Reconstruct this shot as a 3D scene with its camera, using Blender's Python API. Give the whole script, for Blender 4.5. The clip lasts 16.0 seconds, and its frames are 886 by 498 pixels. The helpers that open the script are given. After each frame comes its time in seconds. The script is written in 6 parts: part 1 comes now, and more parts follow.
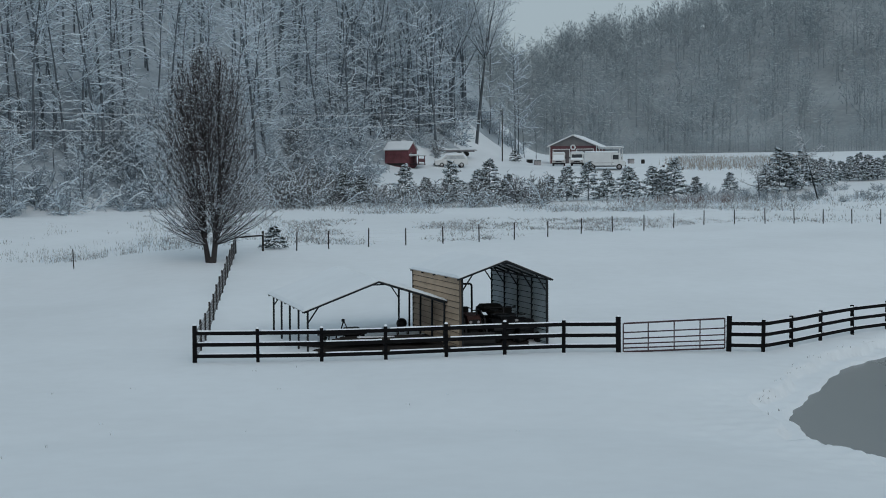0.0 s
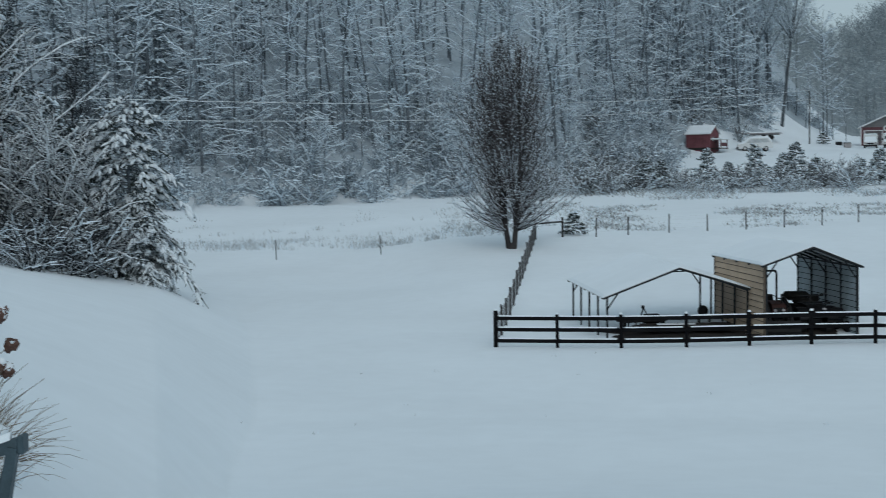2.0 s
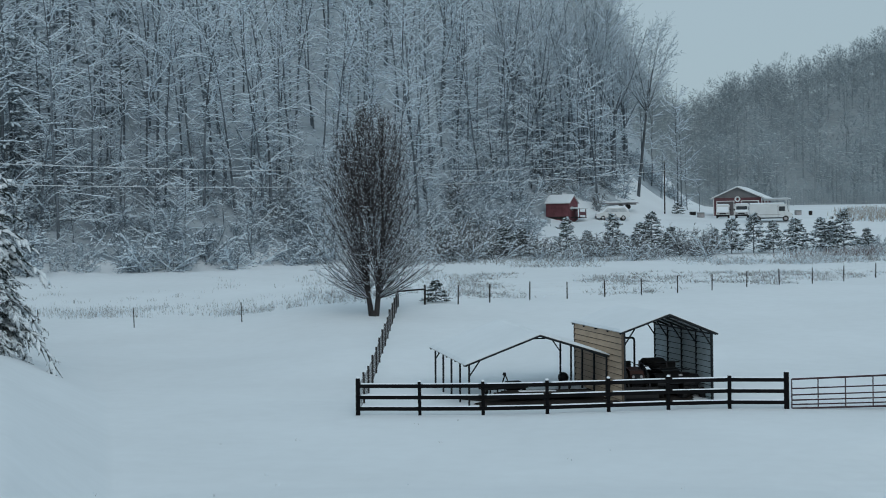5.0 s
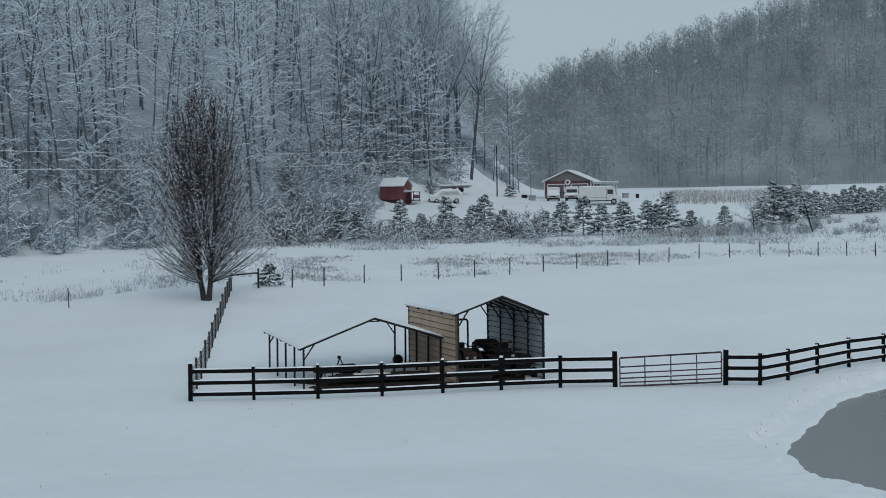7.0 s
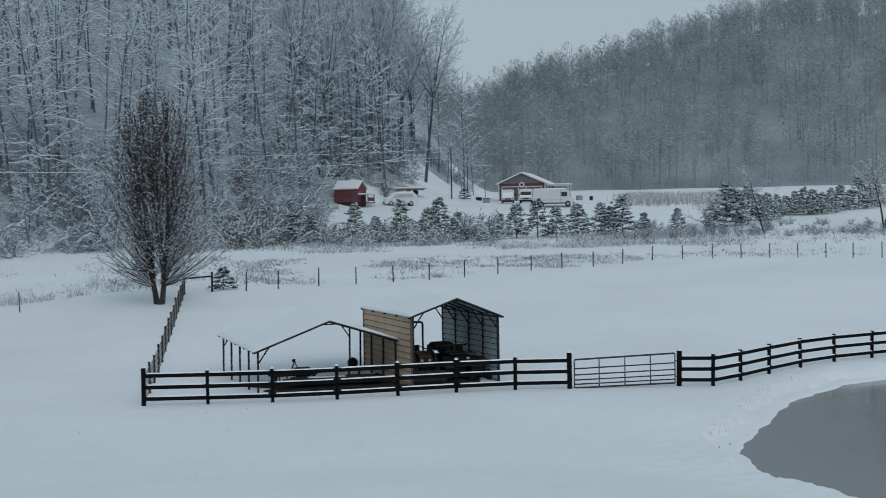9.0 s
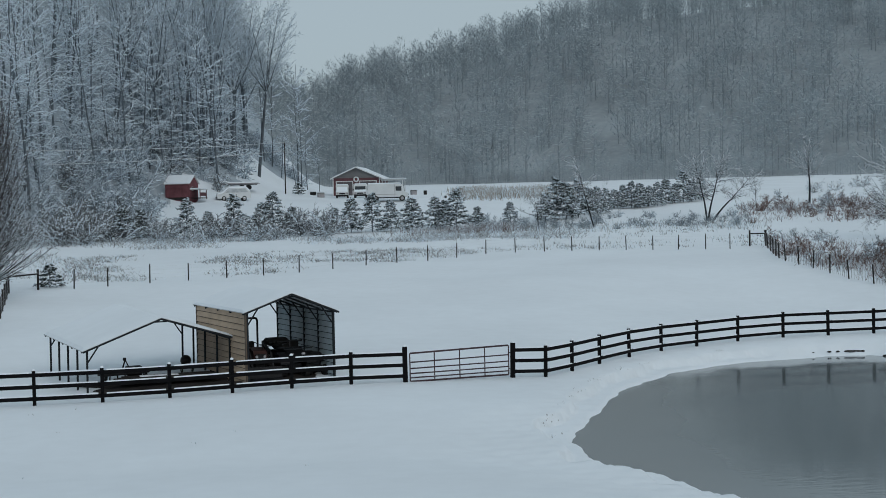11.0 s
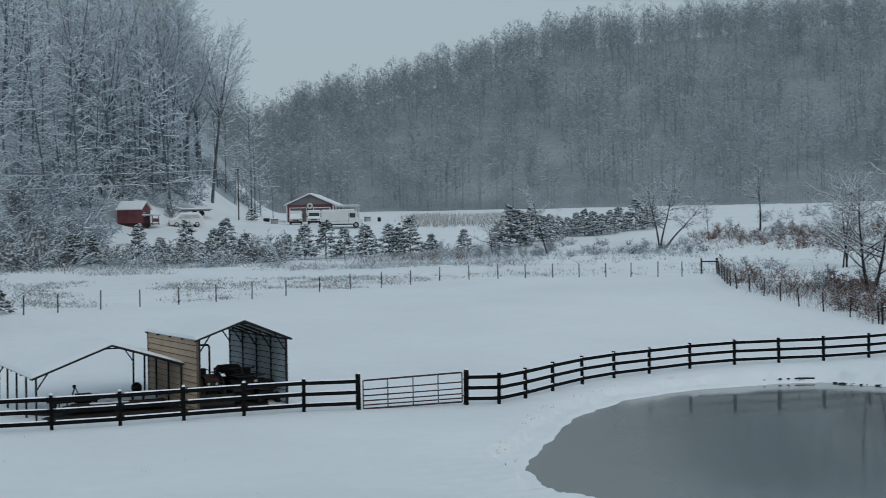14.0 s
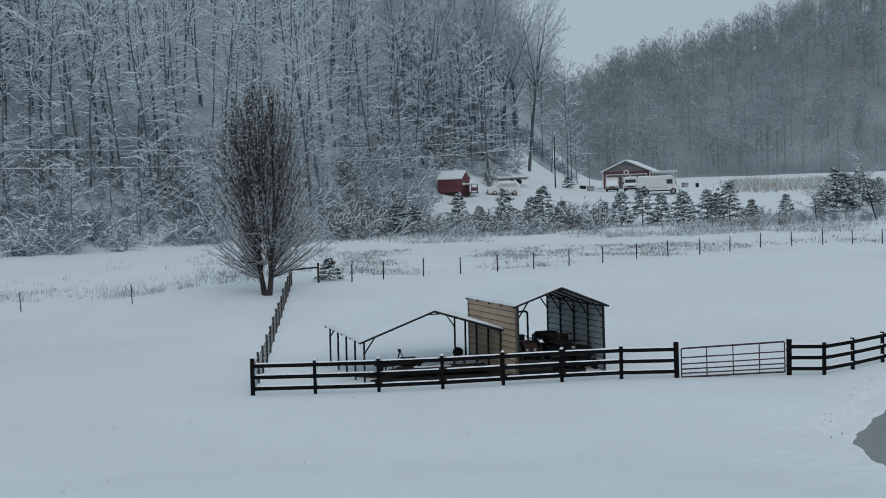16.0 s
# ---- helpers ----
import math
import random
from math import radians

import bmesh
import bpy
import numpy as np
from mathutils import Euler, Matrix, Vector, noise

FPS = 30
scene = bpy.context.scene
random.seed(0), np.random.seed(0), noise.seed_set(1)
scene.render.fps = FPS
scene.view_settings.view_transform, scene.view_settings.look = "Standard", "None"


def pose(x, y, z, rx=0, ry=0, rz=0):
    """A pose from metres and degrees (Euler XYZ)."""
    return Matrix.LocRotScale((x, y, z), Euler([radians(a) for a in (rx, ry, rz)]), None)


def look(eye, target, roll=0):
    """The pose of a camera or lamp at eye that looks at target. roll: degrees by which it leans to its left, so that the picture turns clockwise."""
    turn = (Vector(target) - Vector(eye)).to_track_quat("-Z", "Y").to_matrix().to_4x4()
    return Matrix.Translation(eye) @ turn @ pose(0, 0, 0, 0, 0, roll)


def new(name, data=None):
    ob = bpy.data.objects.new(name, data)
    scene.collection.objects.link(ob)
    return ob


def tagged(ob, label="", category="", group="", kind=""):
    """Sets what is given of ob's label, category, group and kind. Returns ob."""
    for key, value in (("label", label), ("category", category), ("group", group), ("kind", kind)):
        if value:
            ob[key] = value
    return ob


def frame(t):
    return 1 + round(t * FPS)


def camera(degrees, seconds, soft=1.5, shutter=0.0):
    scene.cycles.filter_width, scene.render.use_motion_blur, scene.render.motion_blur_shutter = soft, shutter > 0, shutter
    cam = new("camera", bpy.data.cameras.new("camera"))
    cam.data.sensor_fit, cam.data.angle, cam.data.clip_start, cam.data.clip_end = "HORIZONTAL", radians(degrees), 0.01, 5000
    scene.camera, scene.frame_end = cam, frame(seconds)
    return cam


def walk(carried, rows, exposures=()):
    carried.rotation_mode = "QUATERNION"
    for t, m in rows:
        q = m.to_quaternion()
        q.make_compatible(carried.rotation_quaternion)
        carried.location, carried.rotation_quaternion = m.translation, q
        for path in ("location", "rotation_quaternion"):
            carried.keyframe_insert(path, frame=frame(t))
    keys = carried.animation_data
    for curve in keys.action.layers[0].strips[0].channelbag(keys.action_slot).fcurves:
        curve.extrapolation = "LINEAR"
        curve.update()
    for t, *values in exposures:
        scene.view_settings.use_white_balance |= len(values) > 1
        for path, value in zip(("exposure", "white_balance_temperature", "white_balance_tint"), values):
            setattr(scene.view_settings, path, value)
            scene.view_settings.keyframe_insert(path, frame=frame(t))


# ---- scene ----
cam = camera(36.6, 16.0, soft=0.5, shutter=0.3)
EYE = 6.86
# seconds, yaw, pitch, roll: the camera turns where it stands
ROWS = [
    (0, 0.00, -2.85, 0.42), (0.5, 0.87, -3.34, 0.63), (0.8, 1.62, -3.54, 0.73), (1, 2.91, -3.70, 0.81), (1.5, 8.24, -3.75, 1.05), (2, 12.78, -3.28, 1.06),
    (2.5, 15.99, -1.68, 0.97), (3, 17.36, -0.32, 0.83), (3.5, 15.55, -0.42, 0.75), (4, 11.13, -0.34, 0.65), (4.5, 8.38, -0.35, 0.69),
    (5, 6.86, -0.49, 0.75), (7.3, -0.92, -1.35, 0.93), (7.5, -1.25, -1.30, 0.97), (8, -1.50, -1.20, 1.01), (8.5, -1.48, -1.19, 1.01),
    (9, -2.15, -1.24, 1.02), (9.5, -5.17, -1.50, 1.05), (10, -7.80, -1.68, 1.13), (10.2, -8.39, -1.75, 1.17), (12.5, -9.61, -0.99, 1.37),
    (13, -9.86, -0.81, 1.33), (13.5, -10.13, -0.60, 1.22), (13.8, -10.33, -0.52, 1.13), (14, -11.20, -0.50, 1.07), (14.2, -11.90, -0.43, 1.06),
    (14.3, -11.96, -0.42, 1.08), (14.4, -11.62, -0.48, 1.11), (14.5, -10.80, -0.59, 1.15), (14.6, -9.42, -0.59, 1.18), (14.8, -5.62, -0.56, 1.26), (15, -2.62, -0.53, 1.33),
    (15.5, 0.91, -0.93, 1.58), (16, 2.31, -1.58, 1.68),
]
EXPOSURES = [(0, -0.08, 6500, 10), (1.5, -0.07, 6350, 8), (2, 0.05, 6260, 6.7), (3, 0.22, 6080, 4), (4, 0.09, 6110, 4.5), (5, 0.05, 6240, 6), (7.5, 0.0, 6500, 10), (16, 0.0, 6500, 10)]
walk(cam, [(t, pose(0, 0, EYE, 90 + pitch, 0, yaw) @ pose(0, 0, 0, 0, 0, -roll)) for t, yaw, pitch, roll in ROWS], EXPOSURES)

# ---- light: an overcast winter sky ----
world = bpy.data.worlds.new("overcast_sky")
scene.world = world
world.use_nodes = True
wn, wl = world.node_tree.nodes, world.node_tree.links
sky = wn.new("ShaderNodeTexSky")
sky.sky_type = "NISHITA"
sky.sun_disc = False
sky.sun_elevation, sky.sun_rotation = radians(38), radians(150)
sky.air_density, sky.dust_density, sky.ozone_density = 1.0, 4.0, 1.0
veil = wn.new("ShaderNodeMix")
veil.data_type = "RGBA"
veil.inputs[0].default_value = 0.86
veil.inputs[7].default_value = (4.02, 4.95, 5.48, 1)
wl.new(sky.outputs[0], veil.inputs[6])
wl.new(veil.outputs[2], wn["Background"].inputs[0])
wn["Background"].inputs[1].default_value = 0.099
sun = new("sun", bpy.data.lights.new("sun", "SUN"))
sun.data.energy, sun.data.angle, sun.data.color = 0.5, radians(40), (1.0, 0.97, 0.93)
sun.matrix_world = look((30, -60, 90), (0, 60, 0))


# ---- materials ----
def mat(name, color, rough=0.8, metal=0.0, vary=0.25, scale=3.0, bump=0.0, bump_scale=40.0, island=0.0, tint=None, spec=0.3):
    """A surface with two scales of colour change and fine relief."""
    m = bpy.data.materials.new(name)
    m.use_nodes = True
    n, l = m.node_tree.nodes, m.node_tree.links
    b = n["Principled BSDF"]
    b.inputs["Roughness"].default_value, b.inputs["Metallic"].default_value = rough, metal
    b.inputs["Specular IOR Level"].default_value = spec
    co = n.new("ShaderNodeTexCoord")
    big, fine = n.new("ShaderNodeTexNoise"), n.new("ShaderNodeTexNoise")
    big.inputs["Scale"].default_value, fine.inputs["Scale"].default_value = scale, scale * 11
    big.inputs["Detail"].default_value = fine.inputs["Detail"].default_value = 4
    for t in (big, fine):
        l.new(co.outputs["Object"], t.inputs["Vector"])
    add = n.new("ShaderNodeMath")
    add.operation = "MULTIPLY_ADD"
    add.inputs[1].default_value = 0.45
    l.new(fine.outputs["Fac"], add.inputs[0])
    l.new(big.outputs["Fac"], add.inputs[2])
    last = add.outputs[0]
    if island:
        geo = n.new("ShaderNodeNewGeometry")
        a2 = n.new("ShaderNodeMath")
        a2.operation = "MULTIPLY_ADD"
        a2.inputs[1].default_value = island
        l.new(geo.outputs["Random Per Island"], a2.inputs[0])
        l.new(last, a2.inputs[2])
        last = a2.outputs[0]
    ramp = n.new("ShaderNodeMapRange")
    ramp.inputs["From Min"].default_value, ramp.inputs["From Max"].default_value = 0.45, 1.0 + island
    l.new(last, ramp.inputs["Value"])
    mix = n.new("ShaderNodeMix")
    mix.data_type = "RGBA"
    dark = [c * (1 - vary) for c in color]
    light = tint or [min(1, c * (1 + vary)) for c in color]
    mix.inputs[6].default_value, mix.inputs[7].default_value = (*dark, 1), (*light, 1)
    l.new(ramp.outputs[0], mix.inputs[0])
    l.new(mix.outputs[2], b.inputs["Base Color"])
    if bump:
        bt, bn = n.new("ShaderNodeTexNoise"), n.new("ShaderNodeBump")
        bt.inputs["Scale"].default_value, bt.inputs["Detail"].default_value = bump_scale, 5
        bn.inputs["Strength"].default_value = bump
        bn.inputs["Distance"].default_value = 0.02
        l.new(co.outputs["Object"], bt.inputs["Vector"])
        l.new(bt.outputs["Fac"], bn.inputs["Height"])
        l.new(bn.outputs[0], b.inputs["Normal"])
    return m


SNOW = mat("snow", (0.775, 0.825, 0.87), 0.85, vary=0.05, scale=0.12, bump=0.25, bump_scale=3.0)
# Wood floors darkened: tree shade in the colour, haze too on the far one
FLOOR = mat("shaded_snowy_litter", (0.34, 0.395, 0.445), 0.95, vary=0.2, scale=0.35, tint=(0.48, 0.545, 0.60), bump=0.5, bump_scale=2.0)
FLOOR_FAR = mat("hazy_shaded_litter", (0.28, 0.315, 0.335), 0.95, vary=0.2, scale=0.06, tint=(0.38, 0.425, 0.455))
# Clinging snow, grey bark and frosted twigs: bluish haze put into the colour
SNOW_THIN = mat("clinging_snow", (0.71, 0.80, 0.875), 0.9, vary=0.10, scale=1.0, island=0.3)
BARK = mat("grey_bark", (0.080, 0.096, 0.112), 0.9, vary=0.5, scale=0.9, island=0.5, tint=(0.182, 0.217, 0.250))
TRUNK = mat("wet_woodland_trunk", (0.058, 0.068, 0.078), 0.9, vary=0.45, scale=0.8, island=0.4, tint=(0.115, 0.135, 0.152))
BARK_DARK = mat("dark_wet_bark", (0.025, 0.029, 0.034), 0.9, vary=0.4, scale=1.5, island=0.5)
BARK_RED = mat("reddish_bark", (0.040, 0.036, 0.037), 0.9, vary=0.4, scale=1.5, island=0.5)
TWIG = mat("hazy_frosted_twig", (0.150, 0.186, 0.218), 0.95, vary=0.38, scale=0.25, island=1.2, tint=(0.365, 0.44, 0.505))
TWIG_PALE = mat("hazy_pale_frosted_twig", (0.225, 0.268, 0.302), 0.95, vary=0.3, scale=0.25, island=1.0, tint=(0.45, 0.525, 0.58))
TWIG_DARK = mat("dark_shrub_twig", (0.095, 0.098, 0.103), 0.95, vary=0.5, scale=0.4, island=1.2, tint=(0.24, 0.25, 0.262))
TWIG_RED = mat("pear_twig", (0.066, 0.060, 0.062), 0.95, vary=0.4, scale=0.8, island=1.0, tint=(0.145, 0.135, 0.138))
# Far hill colours are paled and blued: distance haze painted in
TWIG_FAR = mat("hazy_far_twig", (0.300, 0.352, 0.384), 0.95, vary=0.16, scale=0.015, island=0.2, tint=(0.385, 0.452, 0.492))
SNOW_FAR_HAZED = mat("hazy_far_snow", (0.49, 0.56, 0.60), 0.95, vary=0.1, scale=0.05, island=0.3)
BARK_FAR = mat("hazy_far_bark", (0.27, 0.310, 0.335), 0.95, vary=0.15, scale=0.05, island=0.3)
NEEDLE = mat("pine_needles", (0.026, 0.038, 0.036), 0.85, vary=0.5, scale=0.8, island=0.8, tint=(0.060, 0.078, 0.074))
# Needles of the woodland conifers, lightened with haze in the base colour
HEMLOCK = mat("hazy_conifer_needles", (0.100, 0.128, 0.142), 0.9, vary=0.4, scale=0.5, island=0.7, tint=(0.20, 0.248, 0.275))
DEAD = mat("dry_weeds", (0.150, 0.148, 0.142), 0.95, vary=0.4, scale=0.4, island=0.8, tint=(0.37, 0.375, 0.37))
DEAD_RED = mat("red_brown_brush", (0.108, 0.068, 0.062), 0.95, vary=0.35, scale=0.5, island=0.8, tint=(0.235, 0.155, 0.135))
REED = mat("tan_reeds", (0.30, 0.265, 0.225), 0.95, vary=0.3, scale=0.3, island=0.8, tint=(0.47, 0.44, 0.40))
BLACK = mat("black_fence_paint", (0.006, 0.006, 0.007), 0.8, vary=0.5, scale=2.0, bump=0.2, spec=0.08)
POST = mat("weathered_post", (0.034, 0.032, 0.031), 0.9, vary=0.4, scale=3.0, bump=0.3, spec=0.1)
WIRE = mat("snowy_wire", (0.60, 0.63, 0.66), 0.7, vary=0.3, scale=1.0)
GALV = mat("galvanised_tube", (0.34, 0.33, 0.34), 0.5, 0.3, vary=0.3, scale=2.0)
GATE = mat("dull_red_gate_tube", (0.052, 0.030, 0.036), 0.6, 0.1, vary=0.35, scale=2.0)
WIRE_DARK = mat("rusty_woven_wire", (0.13, 0.13, 0.135), 0.7, vary=0.3, scale=1.0)
STEEL = mat("dark_carport_tube", (0.020, 0.023, 0.026), 0.6, 0.1, vary=0.4, scale=2.0, spec=0.15)
TAN = mat("tan_metal_siding", (0.47, 0.35, 0.25), 0.6, 0.0, vary=0.18, scale=0.8, bump=0.1)
TAN_TRIM = mat("brown_trim", (0.10, 0.075, 0.055), 0.6, vary=0.3, scale=2.0)
PANEL = mat("grey_metal_siding", (0.41, 0.475, 0.505), 0.5, 0.1, vary=0.25, scale=0.8, bump=0.1)
ROOF = mat("pale_roof_sheet", (0.55, 0.56, 0.57), 0.55, 0.1, vary=0.25, scale=1.5)
EARTH = mat("dark_bare_earth", (0.034, 0.031, 0.030), 0.95, vary=0.5, scale=1.3, bump=0.8, bump_scale=9, spec=0.04)
RUBBER = mat("black_rubber", (0.012, 0.012, 0.012), 0.8, vary=0.4, scale=4.0)
MACHINE = mat("dark_machine_paint", (0.008, 0.0085, 0.010), 0.5, 0.1, vary=0.5, scale=3.0)
ORANGE = mat("faded_orange_paint", (0.034, 0.012, 0.010), 0.55, vary=0.35, scale=3.0)
# Reds of shed and barn are dulled bluish: distance haze in the colour
RED = mat("barn_red_boards", (0.150, 0.054, 0.064), 0.75, vary=0.35, scale=1.0, bump=0.2)
RED_DARK = mat("dark_red_siding", (0.112, 0.050, 0.058), 0.75, vary=0.3, scale=1.0)
DOOR_GREY = mat("grey_garage_door", (0.105, 0.095, 0.100), 0.6, vary=0.3, scale=1.0)
GREY_GABLE = mat("grey_gable_siding", (0.16, 0.16, 0.165), 0.7, vary=0.2, scale=1.0)
WHITE = mat("white_paint", (0.66, 0.68, 0.69), 0.5, vary=0.12, scale=0.7)
CARWHITE = mat("white_car_paint", (0.60, 0.62, 0.63), 0.3, vary=0.10, scale=0.8, spec=0.5)
FROSTED = mat("frosted_glass", (0.40, 0.43, 0.45), 0.6, vary=0.25, scale=2.0)
GLASS_DARK = mat("dark_vehicle_glass", (0.03, 0.035, 0.04), 0.12, vary=0.3, scale=1.0, spec=0.5)
HYDRA = mat("dried_flower_heads", (0.060, 0.036, 0.035), 0.95, vary=0.6, scale=14.0, island=0.5, tint=(0.195, 0.115, 0.092))
STEM = mat("brown_stems", (0.11, 0.082, 0.066), 0.9, vary=0.4, scale=2.0, island=1.0, tint=(0.32, 0.26, 0.20))
STRAW = mat("straw_grass", (0.155, 0.115, 0.085), 0.9, vary=0.4, scale=2.0, island=1.0, tint=(0.34, 0.28, 0.21))
SLATE = mat("slate_painted_metal", (0.045, 0.070, 0.085), 0.5, 0.1, vary=0.35, scale=6.0)


def pond_material():
    """Still dark water that passes, towards the west, into a dull film of thin ice."""
    m = bpy.data.materials.new("pond_water_and_thin_ice")
    m.use_nodes = True
    n, l = m.node_tree.nodes, m.node_tree.links
    b = n["Principled BSDF"]
    co = n.new("ShaderNodeTexCoord")
    split = n.new("ShaderNodeSeparateXYZ")
    l.new(co.outputs["Object"], split.inputs[0])
    drift = n.new("ShaderNodeTexNoise")
    drift.inputs["Scale"].default_value, drift.inputs["Detail"].default_value = 0.22, 3
    l.new(co.outputs["Object"], drift.inputs["Vector"])
    slant = n.new("ShaderNodeMath")
    slant.operation = "MULTIPLY_ADD"
    slant.inputs[1].default_value = -0.36
    l.new(split.outputs["Y"], slant.inputs[0])
    l.new(split.outputs["X"], slant.inputs[2])
    wave = n.new("ShaderNodeMath")
    wave.operation = "MULTIPLY_ADD"
    wave.inputs[1].default_value = 3.0
    l.new(drift.outputs["Fac"], wave.inputs[0])
    l.new(slant.outputs[0], wave.inputs[2])
    film = n.new("ShaderNodeMapRange")
    film.interpolation_type = "SMOOTHSTEP"
    film.inputs["From Min"].default_value, film.inputs["From Max"].default_value = -1.0, 5.5
    l.new(wave.outputs[0], film.inputs["Value"])
    mix = n.new("ShaderNodeMix")
    mix.data_type = "RGBA"
    mix.inputs[6].default_value, mix.inputs[7].default_value = (0.185, 0.198, 0.198, 1), (0.142, 0.166, 0.174, 1)
    l.new(film.outputs[0], mix.inputs[0])
    l.new(mix.outputs[2], b.inputs["Base Color"])
    rough = n.new("ShaderNodeMapRange")
    rough.inputs["To Min"].default_value, rough.inputs["To Max"].default_value = 0.24, 0.075
    l.new(film.outputs[0], rough.inputs["Value"])
    l.new(rough.outputs[0], b.inputs["Roughness"])
    b.inputs["Specular IOR Level"].default_value = 0.45
    ripple, bump, squash = n.new("ShaderNodeTexNoise"), n.new("ShaderNodeBump"), n.new("ShaderNodeMapping")
    squash.inputs["Scale"].default_value = (1.0, 2.6, 1.0)
    ripple.inputs["Scale"].default_value, ripple.inputs["Detail"].default_value = 1.6, 3
    l.new(co.outputs["Object"], squash.inputs["Vector"])
    l.new(squash.outputs[0], ripple.inputs["Vector"])
    calm = n.new("ShaderNodeMath")
    calm.operation = "MULTIPLY"
    calm.inputs[1].default_value = 0.07
    l.new(film.outputs[0], calm.inputs[0])
    l.new(calm.outputs[0], bump.inputs["Strength"])
    bump.inputs["Distance"].default_value = 0.03
    l.new(ripple.outputs["Fac"], bump.inputs["Height"])
    l.new(bump.outputs[0], b.inputs["Normal"])
    return m


WATER_MAT = pond_material()


# ---- building helpers ----
def mesh_ob(name, verts, faces, materials, parent=None, label="", indices=None, smooth_shade=False):
    me = bpy.data.meshes.new(name)
    verts = np.asarray(verts, np.float32)
    me.vertices.add(len(verts))
    me.vertices.foreach_set("co", verts.ravel())
    groups = faces if isinstance(faces, list) else [faces]
    loops = np.concatenate([np.asarray(g).ravel() for g in groups]).astype(np.int32)
    sizes = np.concatenate([np.full(len(g), np.asarray(g).shape[1]) for g in groups if len(g)]).astype(np.int32)
    me.loops.add(len(loops))
    me.loops.foreach_set("vertex_index", loops)
    me.polygons.add(len(sizes))
    me.polygons.foreach_set("loop_start", np.concatenate([[0], np.cumsum(sizes)[:-1]]).astype(np.int32))
    for m in materials if isinstance(materials, (list, tuple)) else [materials]:
        me.materials.append(m)
    if indices is not None:
        me.polygons.foreach_set("material_index", np.asarray(indices, np.int32))
    me.update(calc_edges=True)
    me.validate()
    if smooth_shade:
        me.polygons.foreach_set("use_smooth", np.ones(len(sizes), bool))
    ob = new(name, me)
    ob.parent = parent
    if label:
        ob["label"] = label
    return ob


def part(name, bm, material, parent=None, label=""):
    """Links a bmesh as one mesh object under a thing or a part."""
    me = bpy.data.meshes.new(name)
    bmesh.ops.recalc_face_normals(bm, faces=bm.faces)
    bm.to_mesh(me)
    bm.free()
    me.materials.append(material)
    ob = new(name, me)
    ob.parent = parent
    if label:
        ob["label"] = label
    return ob


def same(name, ob, parent, m=None):
    """Another piece on the mesh of ob."""
    o = new(name, ob.data)
    o.parent = parent
    if m is not None:
        o.matrix_basis = m
    return o


def thing(name, m, label, category, group="", kind=""):
    return tagged(place(new(name), m), label, category, group, kind)


def place(ob, m):
    ob.matrix_basis = m
    return ob


def box(bm, c, s, m=None, bevel=0.0):
    """A box round c with the sizes s, its edges bevelled."""
    t = Matrix.Translation(c) @ Matrix.Diagonal((*s, 1))
    v = bmesh.ops.create_cube(bm, size=1, matrix=(m @ t) if m else t)["verts"]
    if bevel:
        e = list({e for w in v for e in w.link_edges})
        bmesh.ops.bevel(bm, geom=e, offset=bevel, segments=1, affect="EDGES")
    return bm


def rod(bm, a, b, r, sides=8, r2=None):
    a, b = Vector(a), Vector(b)
    d = b - a
    m = Matrix.Translation((a + b) / 2) @ d.to_track_quat("Z", "Y").to_matrix().to_4x4()
    bmesh.ops.create_cone(bm, cap_ends=True, segments=sides, radius1=r, radius2=r if r2 is None else r2, depth=d.length, matrix=m)
    return bm


def beam(bm, a, b, w, h):
    """A square tube from a to b."""
    a, b = Vector(a), Vector(b)
    d = b - a
    up = Vector((0, 0, 1)) if abs(d.normalized().z) < 0.95 else Vector((0, 1, 0))
    x = d.cross(up).normalized()
    z = x.cross(d).normalized()
    m = Matrix((x, d.normalized(), z)).transposed().to_4x4()
    m.translation = (a + b) / 2
    return box(bm, (0, 0, 0), (w, d.length, h), m)


def prism(bm, outline, y0, y1, m=None):
    """An outline in x and z, drawn out from y0 to y1."""
    m = m or Matrix()
    front = [bm.verts.new(m @ Vector((x, y0, z))) for x, z in outline]
    back = [bm.verts.new(m @ Vector((x, y1, z))) for x, z in outline]
    n = len(outline)
    bm.faces.new(front)
    bm.faces.new(back[::-1])
    for i in range(n):
        bm.faces.new((front[i], back[i], back[(i + 1) % n], front[(i + 1) % n]))
    return bm


def ground_z(x, y):
    return float(height(np.array([x]), np.array([y]))[0])


def polar(az, r):
    return r * math.sin(radians(az)), r * math.cos(radians(az))


# ---- the lie of the land ----

def smooth(a, b, x):
    k = np.clip((np.asarray(x, float) - a) / (b - a), 0, 1)
    return k * k * (3 - 2 * k)


# the pond's shore in plan
POND = [(10.74, 41.2), (11.0, 42.2), (11.8, 44.0), (12.6, 45.8), (13.66, 48.0), (14.9, 50.8), (16.0, 52.8), (17.25, 54.4), (18.4, 55.75), (19.75, 57.4),
        (21.5, 58.5), (23.6, 59.8), (26.4, 60.4), (28.8, 60.9), (30.3, 60.8), (31.1, 60.4), (31.4, 59.6), (32.2, 58.8), (33.4, 57.5), (38.5, 54.5), (44.0, 49.0),
        (44.0, 40.0), (34.0, 29.0), (22.0, 27.4), (14.6, 30.0), (12.45, 32.4), (12.1, 33.4), (11.95, 34.3), (11.7, 35.5), (11.0, 36.35), (10.4, 37.1), (10.5, 38.1), (10.66, 39.5)]
WATER = -0.60


